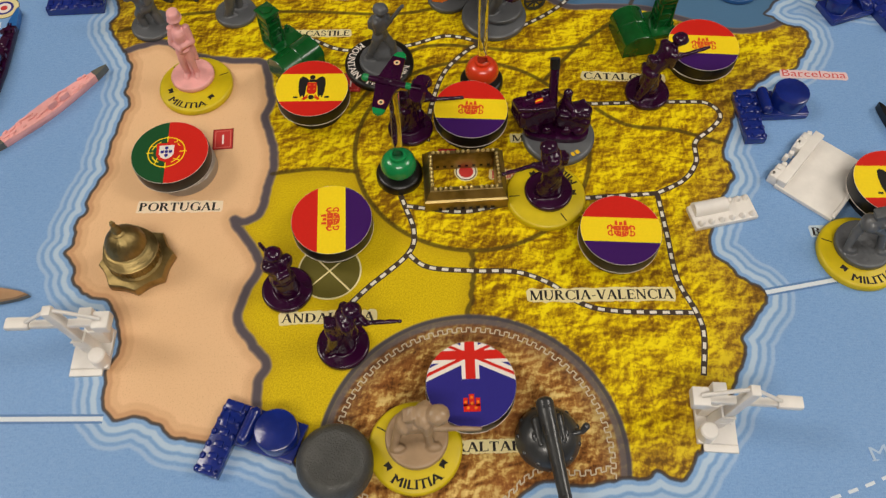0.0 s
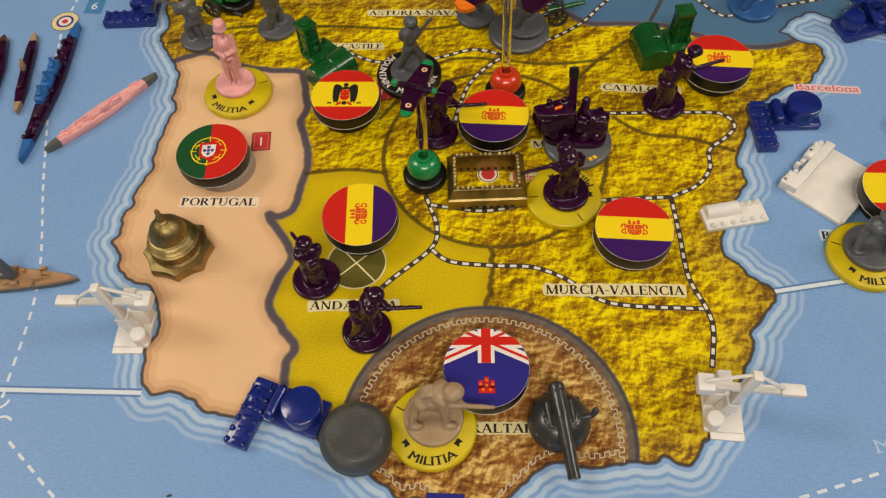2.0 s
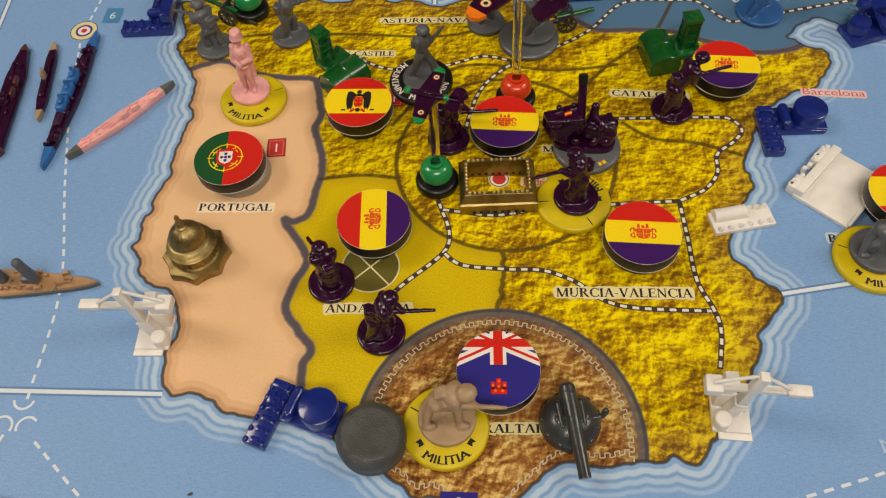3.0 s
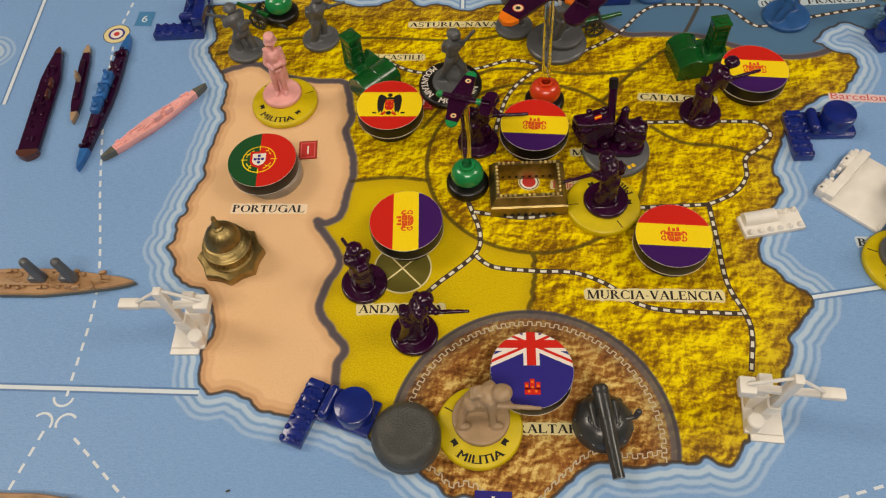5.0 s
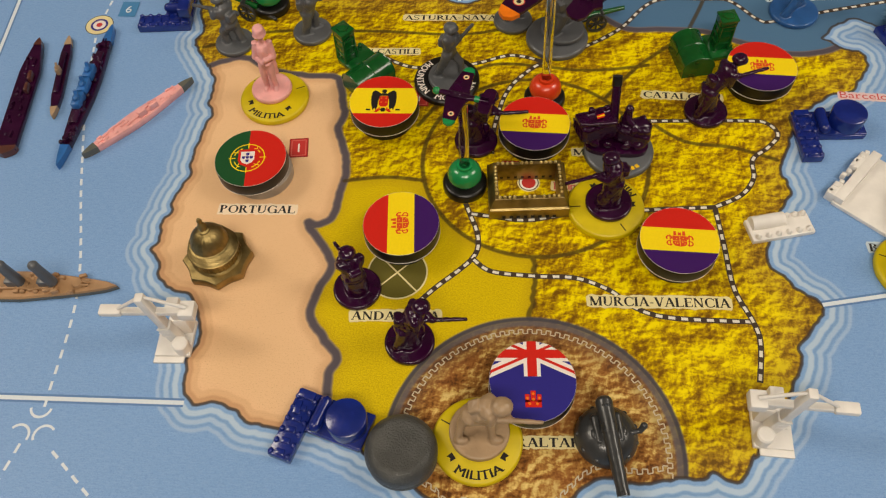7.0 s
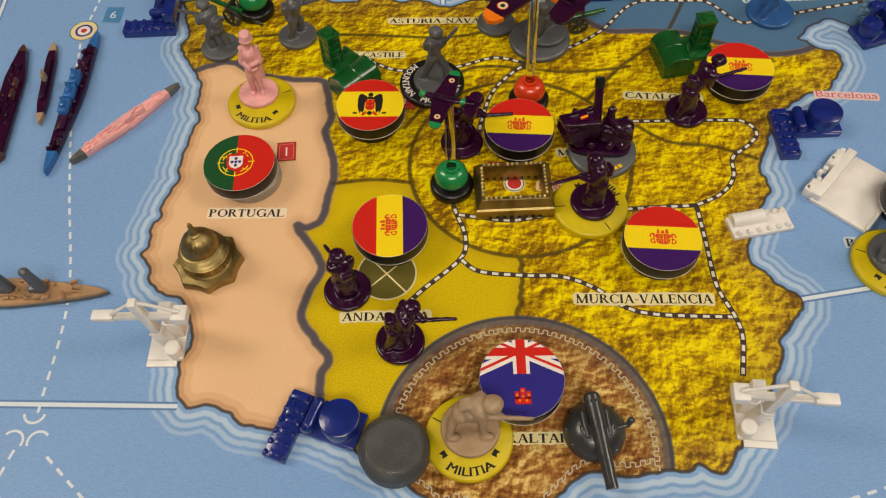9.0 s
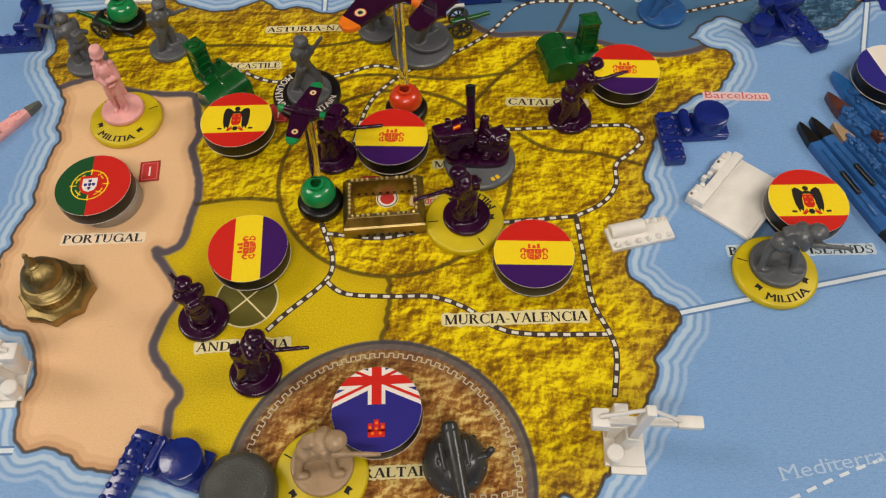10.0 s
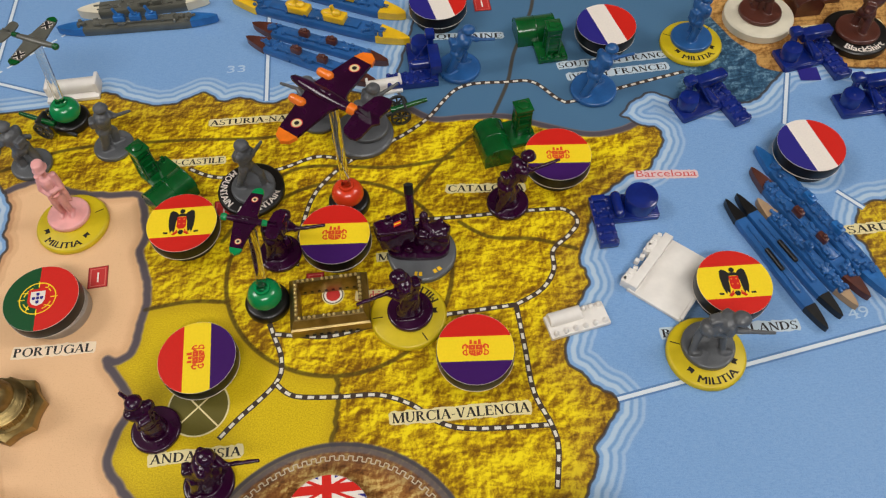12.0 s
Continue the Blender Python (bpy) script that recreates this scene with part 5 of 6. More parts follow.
def aircraft(at, span, long, body, tipm, lab, engines=True, cross=False):
    t = thing("toy_aircraft", at, lab, "aircraft")
    w = span / 44
    bm = bmesh.new()
    prof = [(long * 0.5, 0.5, 0.5), (long * 0.46, 1.2, 1.3), (long * 0.34, 1.9, 1.5), (long * 0.1, 2.4, 1.6), (-long * 0.1, 2.3, 1.5), (-long * 0.32, 1.5, 1.2), (-long * 0.5, 0.7, 0.9)]
    rings = [[bm.verts.new((x, ry * w * math.cos(2 * math.pi * k / 16), 0.25 + rz * w * math.sin(2 * math.pi * k / 16))) for k in range(16)] for x, ry, rz in prof]
    for lo, hi in zip(rings, rings[1:]):
        for k in range(16):
            bm.faces.new((lo[k], lo[(k + 1) % 16], hi[(k + 1) % 16], hi[k]))
    bm.faces.new(rings[0]), bm.faces.new(rings[-1][::-1])
    bmesh.ops.recalc_face_normals(bm, faces=bm.faces)
    part("fuselage", bm, body, t)
    bm = bmesh.new()
    ball(bm, (long * 0.06, 0, 1.4 * w), 1.3 * w, (2.2, 0.75, 0.8))
    part("canopy", bm, body, t)

    def flying_surface(sp, root, tip, sweep, lo, hi):
        half = [(root * 0.55, 0), (root * 0.46, sp * 0.07), (tip * 0.55 - sweep, sp * 0.40), (tip * 0.3 - sweep, sp * 0.475), (-tip * 0.1 - sweep, sp * 0.5), (-tip * 0.42 - sweep, sp * 0.47), (-tip * 0.55 - sweep, sp * 0.38), (-root * 0.42, sp * 0.1), (-root * 0.6, 0)]
        b = bmesh.new()
        prism(b, half + [(x, -y) for x, y in half[-2:0:-1]], lo, hi)
        return b
    part("wing", flying_surface(span, 13.0 * w, 6.6 * w, 0.6 * w, -0.65 * w, 0.5 * w), body, t, "", (2.0 * w, 0, 0))
    for s in (-1, 1):
        bm = bmesh.new()
        half = [(2.9 * w, s * span * 0.415), (1.6 * w, s * span * 0.482), (-1.2 * w, s * span * 0.508), (-3.5 * w, s * span * 0.477), (-4.4 * w, s * span * 0.415)]
        prism(bm, half[::s], -0.75 * w, 0.62 * w)
        part("wing_tip", bm, tipm, t, "", (2.0 * w, 0, 0))
        if engines:
            bm = bmesh.new()
            limb(bm, (6.0 * w, s * 6.8 * w, 0.4), (9.4 * w, s * 6.8 * w, 0.4), 1.75 * w, 1.5 * w)
            part("engine", bm, tipm, t)
        for r, m, k in ((1.9, I_TXTRED, 0), (1.6, I_CREAM, 1), (0.8, I_BLACK, 2)) if not cross else ():
            bm = bmesh.new()
            sheet(bm, ring((1.4 * w, s * span * 0.32), r * w, 24))
            part("wing_roundel", bm, m, t, "", (0, 0, (0.56 + 0.03 * k) * w))
        if cross:
            for a in (45, 135):
                for wide, m, dz in ((1.6, I_WHITE, 0.02), (1.0, I_BLACK, 0.07)):
                    bm = bmesh.new()
                    d = Vector((math.cos(radians(a)), math.sin(radians(a)))) * 2.0
                    ribbon(bm, [(1.4 * w - d.x, s * span * 0.32 - d.y), (1.4 * w + d.x, s * span * 0.32 + d.y)], wide)
                    part("wing_cross", bm, m, t, "", (0, 0, 0.52 * w + dz + a * 0.0002))
    part("tailplane", flying_surface(span * 0.44, 8.5 * w, 6.0 * w, 0.4 * w, 0.0, 0.9 * w), body, t, "", (-long * 0.46, 0, 0))
    bm = bmesh.new()
    prism(bm, [(0, -0.45 * w), (4.4 * w, -0.3 * w), (4.4 * w, 0.3 * w), (0, 0.45 * w)], 0.5, 3.6 * w)
    part("fin", bm, body, t, "", (-long * 0.5, 0, 0))
    bm = bmesh.new()
    rod(bm, (-long * 0.34, 0, 0.3), (-long * 0.25, 0, 0.3), 1.75 * w, 1.95 * w, 16)
    part("tail_band", bm, tipm, t)
    if not engines:
        bm = bmesh.new()
        ball(bm, (0, 0, 0.3), 2.4 * w, (1.0, 1, 0.9))
        part("nose", bm, tipm, t, "", (long * 0.45, 0, 0))
    return t


flight_stand(24, 187.5, BALLRED, 42.5, "orange bead stand with clear rod on a black foot", lean=(-0.5, 8))
aircraft((23.0, 196.5, 44.4, 141), 44, 32, PURPLE, ORANGE, "glossy purple bomber with orange wing tips on clear rod")
flight_stand(-2.5, 149, BALLGREEN, 25, "green bead stand with clear rod on a black foot", lean=(-1.0, 13))
aircraft((-4, 164, 26.6, 165), 25, 18, PURPLE, BALLGREEN, "glossy purple fighter with green wing tips on clear rod", False)
flight_stand(-82.5, 234.5, BALLGREEN, 40, "green bead stand with clear rod beside grey soldiers", lean=(4, 0))
aircraft((-79, 234, 41.6, -25), 24, 22, OLIVE, GREEN, "grey fighter with green wing tips and crosses on rod", False, True)


# ---------- ships ----------
def hull_outline(long, beam, bow=0.16, stern=0.1, n=14):
    side = []
    for k in range(n + 1):
        u = k / n
        w = beam / 2 * min(1, (u / stern) ** 0.6 if u < stern else 1, ((1 - u) / bow) ** 0.6 if u > 1 - bow else 1)
        side.append(((u - 0.5) * long, max(w, 0.02)))
    return side + [(x, -y) for x, y in side[::-1]]


def ship(at, long, beam, m, ends, lab, towers=2, turrets=3, tower_m=None, flat=False, high=1.0, seed=1, end_len=0.18, square=False, mast=6.0, fat=1.0, taper=0.2, fit=40, tower_x=(), low=False):
    rnd = random.Random(seed)
    t = thing("toy_ship", at, lab, "ship")
    out = hull_outline(long, beam, taper, 0.04 if square else taper * 0.9, 26)
    h = 2.7 * high + 0.03 * seed
    beam = beam * 0.8
    bm = bmesh.new()
    levels = [[bm.verts.new((x * kx, y * ky, z)) for x, y in out] for kx, ky, z in ((0.97, 0.84, 0), (1.0, 1.0, h * 0.45), (1.0, 1.0, h * 0.8), (0.99, 0.9, h))]
    for lo, hi in zip(levels, levels[1:]):
        for k in range(len(out)):
            j = (k + 1) % len(out)
            bm.faces.new((lo[k], lo[j], hi[j], hi[k]))
    bmesh.ops.triangulate(bm, faces=[bm.faces.new(levels[0][::-1]), bm.faces.new(levels[-1])])
    bmesh.ops.recalc_face_normals(bm, faces=bm.faces)
    hull = part("hull", bm, m, t)
    if m is TANSHIP:
        bm = bmesh.new()
        prism(bm, [(x * 1.006, y * 1.03) for x, y in out], 0.3, 1.7)
        part("hull_band", bm, OLIVE, t, "grey lower side of the hull")
    for s in (1, -1):
        cutx = long * (0.5 - end_len)
        pts = [p for p in hull_outline(long * 1.004, beam * 1.27, taper, 0.04 if square else taper * 0.9, 60) if s * p[0] >= cutx]
        if len(pts) > 3 and ends:
            pts.sort(key=lambda p: math.atan2(p[1], p[0] - s * long * (0.5 - end_len * 0.5)))
            bm = bmesh.new()
            prism(bm, pts, 0.4, h + 0.12)
            part("bow" if s > 0 else "stern", bm, ends, t)
    deck = tower_m or m
    if flat:
        for k in range(2):
            bm = bmesh.new()
            box(bm, (long * (0.02 + 0.1 * k), -beam * 0.36, h + 1.2), (long * 0.07, beam * 0.2, 2.4), 0, 0.3)
            part("island", bm, deck, t)
        for k in range(38):
            bm = bmesh.new()
            x, y = long * rnd.uniform(-0.36, 0.34), beam * rnd.uniform(-0.36, 0.36)
            if k % 2:
                ball(bm, (x, y, h), 0.6, (1.4, 0.8, 0.9), seg=8)
            else:
                box(bm, (x, y, h + 0.2), (rnd.uniform(1, 3.2), 0.7, 0.8), rnd.uniform(-8, 8), 0.15)
            part("deck_fitting", bm, m, hull)
        return t
    bm = bmesh.new()
    box(bm, (-long * 0.02, 0, h + 0.5 - 0.4 * low), (long * 0.5, beam * 0.55 * (1 - 0.6 * low), 1.0), 0, 0.25)
    part("upper_deck", bm, m, t)
    if low:
        for x, l, mm in ((long * 0.0, 8.0, deck), (long * 0.2, 3.5, m)):
            bm = bmesh.new()
            limb(bm, (x - l / 2, 0, h + 0.4), (x + l / 2, 0, h + 0.4), 0.85, 0.85)
            part("conning_tower" if mm is deck else "deck_gun", bm, mm, t)
        return t
    for k in range(towers):
        x = long * (0.1 - 0.2 * k / max(1, towers - 1)) if towers > 1 else 0
        x = tower_x[k] if tower_x else x
        bm = bmesh.new()
        box(bm, (x, 0, h + 2.0), (long * 0.07 * fat, beam * 0.45 * fat, 3.0), 0, 0.35)
        if mast > 10:
            rod(bm, (x + 1.6, 0, h + 1), (x, 0.4, h + mast), 1.75, 1.5, 16)
            ball(bm, (x, 0.4, h + mast), 1.6, seg=12)
        else:
            rod(bm, (x, 0, h + 3), (x - 0.2 * mast, 0, h + mast * high), beam * 0.15, beam * 0.12, 12)
        ball(bm, (x - 0.06 * long * (fat - 1), 0.6 * (fat - 1), h + 2.6), beam * 0.42 * (fat - 0.8) + 0.1, (1.5, 0.9, 0.7), seg=10)
        ball(bm, (x + 0.5, 0, h + 4), beam * 0.17 * fat, (1.2, 1, 0.8), seg=10)
        part("tower", bm, deck, t)
    for k in range(turrets):
        x = long * (0.33 - 0.66 * k / max(1, turrets - 1))
        s = 1 if x > 0 else -1
        bm = bmesh.new()
        lathe(bm, [(beam * 0.2, 0), (beam * 0.22, 0.3), (beam * 0.18, 1.3)], 14, (x, 0, h))
        for y in (-beam * 0.08, beam * 0.08):
            rod(bm, (x + s * beam * 0.1, y, h + 0.8), (x + s * beam * 0.5, y, h + 1.1), 0.3, 0.25, 8)
        part("turret", bm, m, t)
    for k in range(fit):
        bm = bmesh.new()
        x, y = long * rnd.uniform(-0.36, 0.36), beam * rnd.uniform(-0.44, 0.44)
        if rnd.random() < 0.5:
            ball(bm, (x, y, h + 0.5), 0.7, (1.3, 0.9, 1.2), seg=8)
        else:
            box(bm, (x, y, h + 0.6), (rnd.uniform(0.8, 2.4), 1.0, rnd.uniform(0.8, 2.0)), rnd.uniform(-25, 25), 0.2)
        part("deck_fitting", bm, m, hull)
    return t


def between(a, b):
    return ((a[0] + b[0]) / 2, (a[1] + b[1]) / 2, 0, math.degrees(math.atan2(b[1] - a[1], b[0] - a[0]))), math.dist(a, b)


def ship_between(a, b, *args, **kw):
    at, l = between(a, b)
    return ship(at, l, *args, **kw)


ship_between((-163, 156), (-169, 213), 7.8, PURPLE, BROWN, "glossy purple flat-decked ship with brown ends", flat=True, tower_m=BROWN, seed=2, end_len=0.07, square=True, taper=0.3)
ship_between((-158, 215), (-151.5, 174), 4.0, PURPLE, TAN, "small purple submarine with tan ends", towers=1, turrets=0, tower_m=TAN, seed=3, high=0.8, fit=0, taper=0.25, end_len=0.12)
ship_between((-142.3, 221), (-142, 151.5), 6.8, PURPLE, BLUE, "purple warship with bright blue ends and towers", towers=3, turrets=2, tower_m=BLUE, seed=4, taper=0.46, fat=1.3, end_len=0.14)
ship_between((-134.6, 156.6), (-104.5, 193.5), 6.2, PINK, OLIVE, "pink plastic flat-decked ship with grey ends", flat=True, seed=5, end_len=0.13, taper=0.46)
ship_between((-178, 104), (-108, 106), 9.8, TANSHIP, None, "tan plastic battleship with grey towers", towers=2, turrets=3, tower_m=GREY, seed=6, high=0.9, mast=10.5, taper=0.42, fat=0.9, tower_x=(13.8, 3.6), fit=70)
ship_between((-150, 32.5), (-93, 34), 9.0, TANSHIP, None, "tan plastic battleship near the dashed route", towers=2, turrets=3, seed=7, high=0.9, taper=0.4)
for a, b, w, m, e, lab, kw in (
        ((155, 177.5), (174, 126), 4.4, STEELBLUE, BLACK, "blue submarine casting with black ends", dict(towers=1, turrets=0, tower_m=BLACK, seed=8, mast=1.5, fit=0, low=True)),
        ((159.4, 179.5), (180, 130), 4.4, STEELBLUE, BLACK, "blue submarine casting with black ends", dict(towers=1, turrets=0, tower_m=BLACK, seed=9, mast=1.5, fit=0, low=True)),
        ((166, 177), (186, 133), 4.8, STEELBLUE, TAN, "blue ship casting with tan ends", dict(towers=1, turrets=2, seed=10, mast=2.0, fit=70)),
        ((167.6, 190.5), (191, 136), 5.6, STEELBLUE, BROWN, "blue ship casting with brown ends and towers", dict(towers=2, turrets=2, tower_m=BROWN, seed=11, mast=3.0, fit=75)),
        ((172, 200), (198.5, 135.5), 6.6, STEELBLUE, BLUE, "blue ship casting with bright blue bow", dict(towers=2, turrets=3, tower_m=BLUE, seed=12, mast=3.0, fit=80)),
        ((-97, 284.5), (-31, 286.5), 6.4, OLIVE, BLUE, "grey battleship with blue ends and blue towers", dict(towers=3, turrets=2, tower_m=BLUE, seed=13, high=1.2)),
        ((-90, 294), (-36, 298), 7.4, OLIVE, CREAM, "grey carrier with cream ends", dict(flat=True, seed=14, high=1.4)),
        ((-26, 298), (48.5, 266), 8.8, STEELBLUE, SHIPYELLOW, "blue battleship with yellow ends and towers", dict(towers=2, turrets=2, tower_m=SHIPYELLOW, seed=15, high=1.2, fat=1.6)),
        ((-12, 309), (47.5, 281), 8.8, STEELBLUE, SHIPYELLOW, "blue battleship with yellow ends and towers", dict(towers=2, turrets=2, tower_m=SHIPYELLOW, seed=16, high=1.2, fat=1.6)),
        ((-16, 281), (39.5, 254.5), 7.0, STEELBLUE, BROWN, "blue cruiser with brown ends", dict(towers=2, turrets=2, tower_m=BROWN, seed=17, mast=4)),
        ((-18, 273), (35, 243), 7.0, STEELBLUE, BROWN, "blue cruiser with brown ends", dict(towers=2, turrets=2, tower_m=BROWN, seed=18, mast=4))):
    ship_between(a, b, w, m, e, lab, **kw)


# ---------- shipyards, factories, harbour pieces ----------
def shipyard(at, lab, side=1, crane=False):
    """An L of slab and jetty with a tank and a shed; side -1 mirrors it."""
    t = thing("toy_shipyard", at, lab, "shipyard", "navy shipyard pieces")
    k = side

    def add(name, build, under=t):
        bm = bmesh.new()
        build(bm)
        return part(name, bm, NAVY, under)

    add("slab", lambda b: (box(b, (0, 2.0, 1.3), (23, 10.5, 2.6), 0, 0.35), box(b, (2 * k, -3.0, 1.0), (18, 1.2, 2.0), 0, 0.3)))
    jetty = add("jetty", lambda b: box(b, (-8.4 * k, -3.0, 1.5), (6.6, 20.0, 3.0), 0, 0.35))
    for j in range(6):
        for x in (-11.0, -5.8):
            add("bollard", lambda b: ball(b, (x * k, -12 + 3.3 * j, 3.1), 0.8, (1, 1.2, 1.0), seg=8), jetty)
        add("hatch", lambda b: box(b, (-8.4 * k, -11.4 + 3.3 * j, 3.1), (2.6, 1.7, 0.9), 6, 0.3), jetty)
    add("tank", lambda b: lathe(b, [(5.6, 2.4), (5.7, 7.2), (5.5, 7.7), (5.1, 7.9)] if not crane else [(3.8, 2.4), (3.9, 7.0), (3.5, 7.6), (2.6, 7.8)], 40, ((5.4 if not crane else 7.0) * k, 2.2, 0)))
    add("shed", lambda b: (limb(b, (-2.6 * k, -1.8, 4.0), (-2.6 * k, 5.4, 4.0), 1.9, 1.9), box(b, (-2.6 * k, 1.8, 3), (3.4, 7.2, 2.0), 0, 0.3)))
    add("hut", lambda b: (box(b, (-8.6 * k, 5.6, 3.4), (5, 2.6, 1.6), 0, 0.4), box(b, (-9.6 * k, 1.5, 3.3), (2.0, 4.0, 1.2), 8, 0.3)))
    if crane:
        post = add("crane_post", lambda b: (rod(b, (4.5 * k, 6, 2), (5.0 * k, 6, 11), 1.5, 1.3, 12), box(b, (5.5 * k, 6, 11.6), (4.5, 4, 3.2), 0, 0.9)))
        add("gantry", lambda b: (box(b, (-4.5 * k, 6.5, 8.0), (13, 4.5, 4.0), 0, 0.6), box(b, (-8 * k, 6.0, 4.5), (3, 3, 4.5), 0, 0.4)))
        add("stay", lambda b: rod(b, (1.8 * k, 4.4, 9.8), (-1.5 * k, -3.0, 2.4), 0.35, 0.35, 8), post)
    return t


shipyard((-36.7, 64.6, 0, -18), "glossy navy shipyard piece with a round tank")
shipyard((119.6, 175.6, 0, 3), "glossy navy shipyard piece with a round tank")
shipyard((-120, 232, 0, -86), "glossy navy shipyard with gantry on the coast", -1, True)
shipyard((159, 222, 0, 20), "glossy navy shipyard with gantry beside craggy land", -1, True)
shipyard((205, 243.5, 0, 12), "glossy navy shipyard with gantry beside printed tag", -1, True)
shipyard((220, 217, 0, 6), "glossy navy shipyard with gantry on the sea", -1, True)
shipyard((51, 253, 0, -86), "glossy navy shipyard with gantry on blue coast", -1, True)


def harbour_crane(at, lab, mirror=1):
    """White block with a mast, a long jib and two stays."""
    t = thing("toy_harbour_crane", at, lab, "crane", "white harbour cranes")
    s = mirror
    bm = bmesh.new()
    box(bm, (0, 0, 0.8), (10.4, 11.6, 1.6), 0, 0.3)
    box(bm, (-1.0 * s, -6.4, 0.4), (9.0, 2.6, 0.8), 0, 0.2)
    part("foot", bm, WHITE, t)
    bm = bmesh.new()
    lathe(bm, [(2.3, 1.5), (2.4, 5.4), (2.0, 5.8)], 24, (3.0 * s, -3.6, 0))
    part("drum", bm, WHITE, t)
    bm = bmesh.new()
    box(bm, (2.5 * s, 3.5, 5.5), (5, 4.4, 8.0), 0, 0.4)
    box(bm, (3.0 * s, 3.5, 13), (3.6, 3.6, 8), 0, 0.4)
    part("house", bm, WHITE, t)
    bm = bmesh.new()
    box(bm, (-1.2 * s, 0.2, 13.5), (2.5, 2.8, 25), 0, 0.35, -6 * s)
    box(bm, (-0.2 * s, 0.1, 5.4), (4.0, 3.4, 8.6), 0, 0.6, -9 * s)
    part("mast", bm, WHITE, t)
    bm = bmesh.new()
    box(bm, (-3.0 * s, 0.6, 17.0), (25, 2.2, 1.7), 0, 0.4)
    box(bm, (-13.4 * s, 0.6, 17.5), (6.4, 3.4, 2.1), 0, 0.6)
    box(bm, (8.4 * s, 0.6, 17.4), (4.4, 5.0, 3.4), 0, 0.5)
    part("jib", bm, WHITE, t)
    for a, b in (((-2.2 * s, 0.6, 25.4), (-11 * s, 0.6, 18.4)), ((-2.2 * s, 0.6, 25.4), (8.5 * s, 0.6, 19.4))):
        bm = bmesh.new()
        rod(bm, a, b, 0.5, 0.55, 10)
        part("stay", bm, WHITE, t)
    for z in (5.5, 7.5, 9.5):
        bm = bmesh.new()
        rod(bm, (-2.6 * s, -1.5, z), (0.4 * s, -1.5, z), 0.3, 0.3, 8)
        part("rung", bm, WHITE, t)
    return t


harbour_crane((-85.5, 89.5, 0, 2), "white plastic harbour crane piece on the coast")
harbour_crane((83.5, 69.5, 0, -3), "white plastic harbour crane piece on the coast", -1)


def factory(at, lab, flip=1, m=None, tower=(12, 4)):
    m = m or GREEN
    tx, ty = tower[0] * flip, tower[1]
    t = thing("toy_factory", at, lab, "factory", "green factory pieces")
    bm = bmesh.new()
    prof = [(5.6 * math.cos(a), 4.0 + 4.6 * math.sin(a)) for a in np.linspace(0, math.pi, 14)]
    outline = [(5.6, 0.0)] + prof + [(-5.6, 0.0)]
    v0, v1 = [bm.verts.new((x, -8, z)) for x, z in outline], [bm.verts.new((x, 7.5, z)) for x, z in outline]
    for k in range(len(outline)):
        j = (k + 1) % len(outline)
        bm.faces.new((v0[k], v0[j], v1[j], v1[k]))
    bm.faces.new(v0[::-1]), bm.faces.new(v1)
    bmesh.ops.recalc_face_normals(bm, faces=bm.faces)
    part("shed", bm, m, t)
    bm = bmesh.new()
    box(bm, (11 * flip, 4, 1.0), (11, 12, 2.0), 0, 0.3)
    for k in range(4):
        box(bm, (11 * flip + 4.6 * flip, -0.6 + 2.9 * k, 2.6), (1.2, 1.4, 1.4), 0, 0.25)
    part("yard", bm, m, t)
    bm = bmesh.new()
    for y in (-8, -0.2, 7.5):
        pr = [(5.6 * math.cos(a), y, 4.0 + 4.6 * math.sin(a)) for a in np.linspace(0, math.pi, 15)]
        for a, b in zip(pr, pr[1:]):
            rod(bm, a, b, 0.24, 0.24, 6)
    part("shed_rib", bm, m, t)
    bm = bmesh.new()
    box(bm, (tx, ty, 7.0), (5.0, 4.8, 12), 0, 0.35)
    for sx in (-1, 1):
        for sy in (-1, 1):
            rod(bm, (tx + 2.6 * sx, ty + 2.5 * sy, 1.5), (tx + 2.4 * sx, ty + 2.3 * sy, 13), 0.6, 0.5, 8)
    for z in (5, 8, 11):
        box(bm, (tx, ty, z), (5.8, 5.4, 0.7), 0, 0.25)
    part("tower", bm, m, t)
    bm = bmesh.new()
    box(bm, (tx, ty, 13.8), (6.0, 5.6, 2.8), 0, 0.4)
    box(bm, (tx, ty, 15.2), (6.5, 6.1, 0.9), 0, 0.3)
    part("tower_head", bm, m, t)
    bm = bmesh.new()
    lathe(bm, [(2.4, 15.4), (2.2, 16.2), (1.0, 16.7)], 6, (tx, ty, 0))
    part("roof_cap", bm, m, t)
    return t


factory((-39, 195, 0, -44), "glossy green factory piece with barrel shed and tower", -1, None, (14.6, 1.4))
factory((77, 208.5, 0, 12), "glossy green factory piece with barrel shed and tower")
factory((99.5, 267, 0, -84), "glossy green factory piece on blue land", 1)
factory((213, 277, 0, 4), "dark brown factory piece behind a navy shipyard", 1, BROWN)


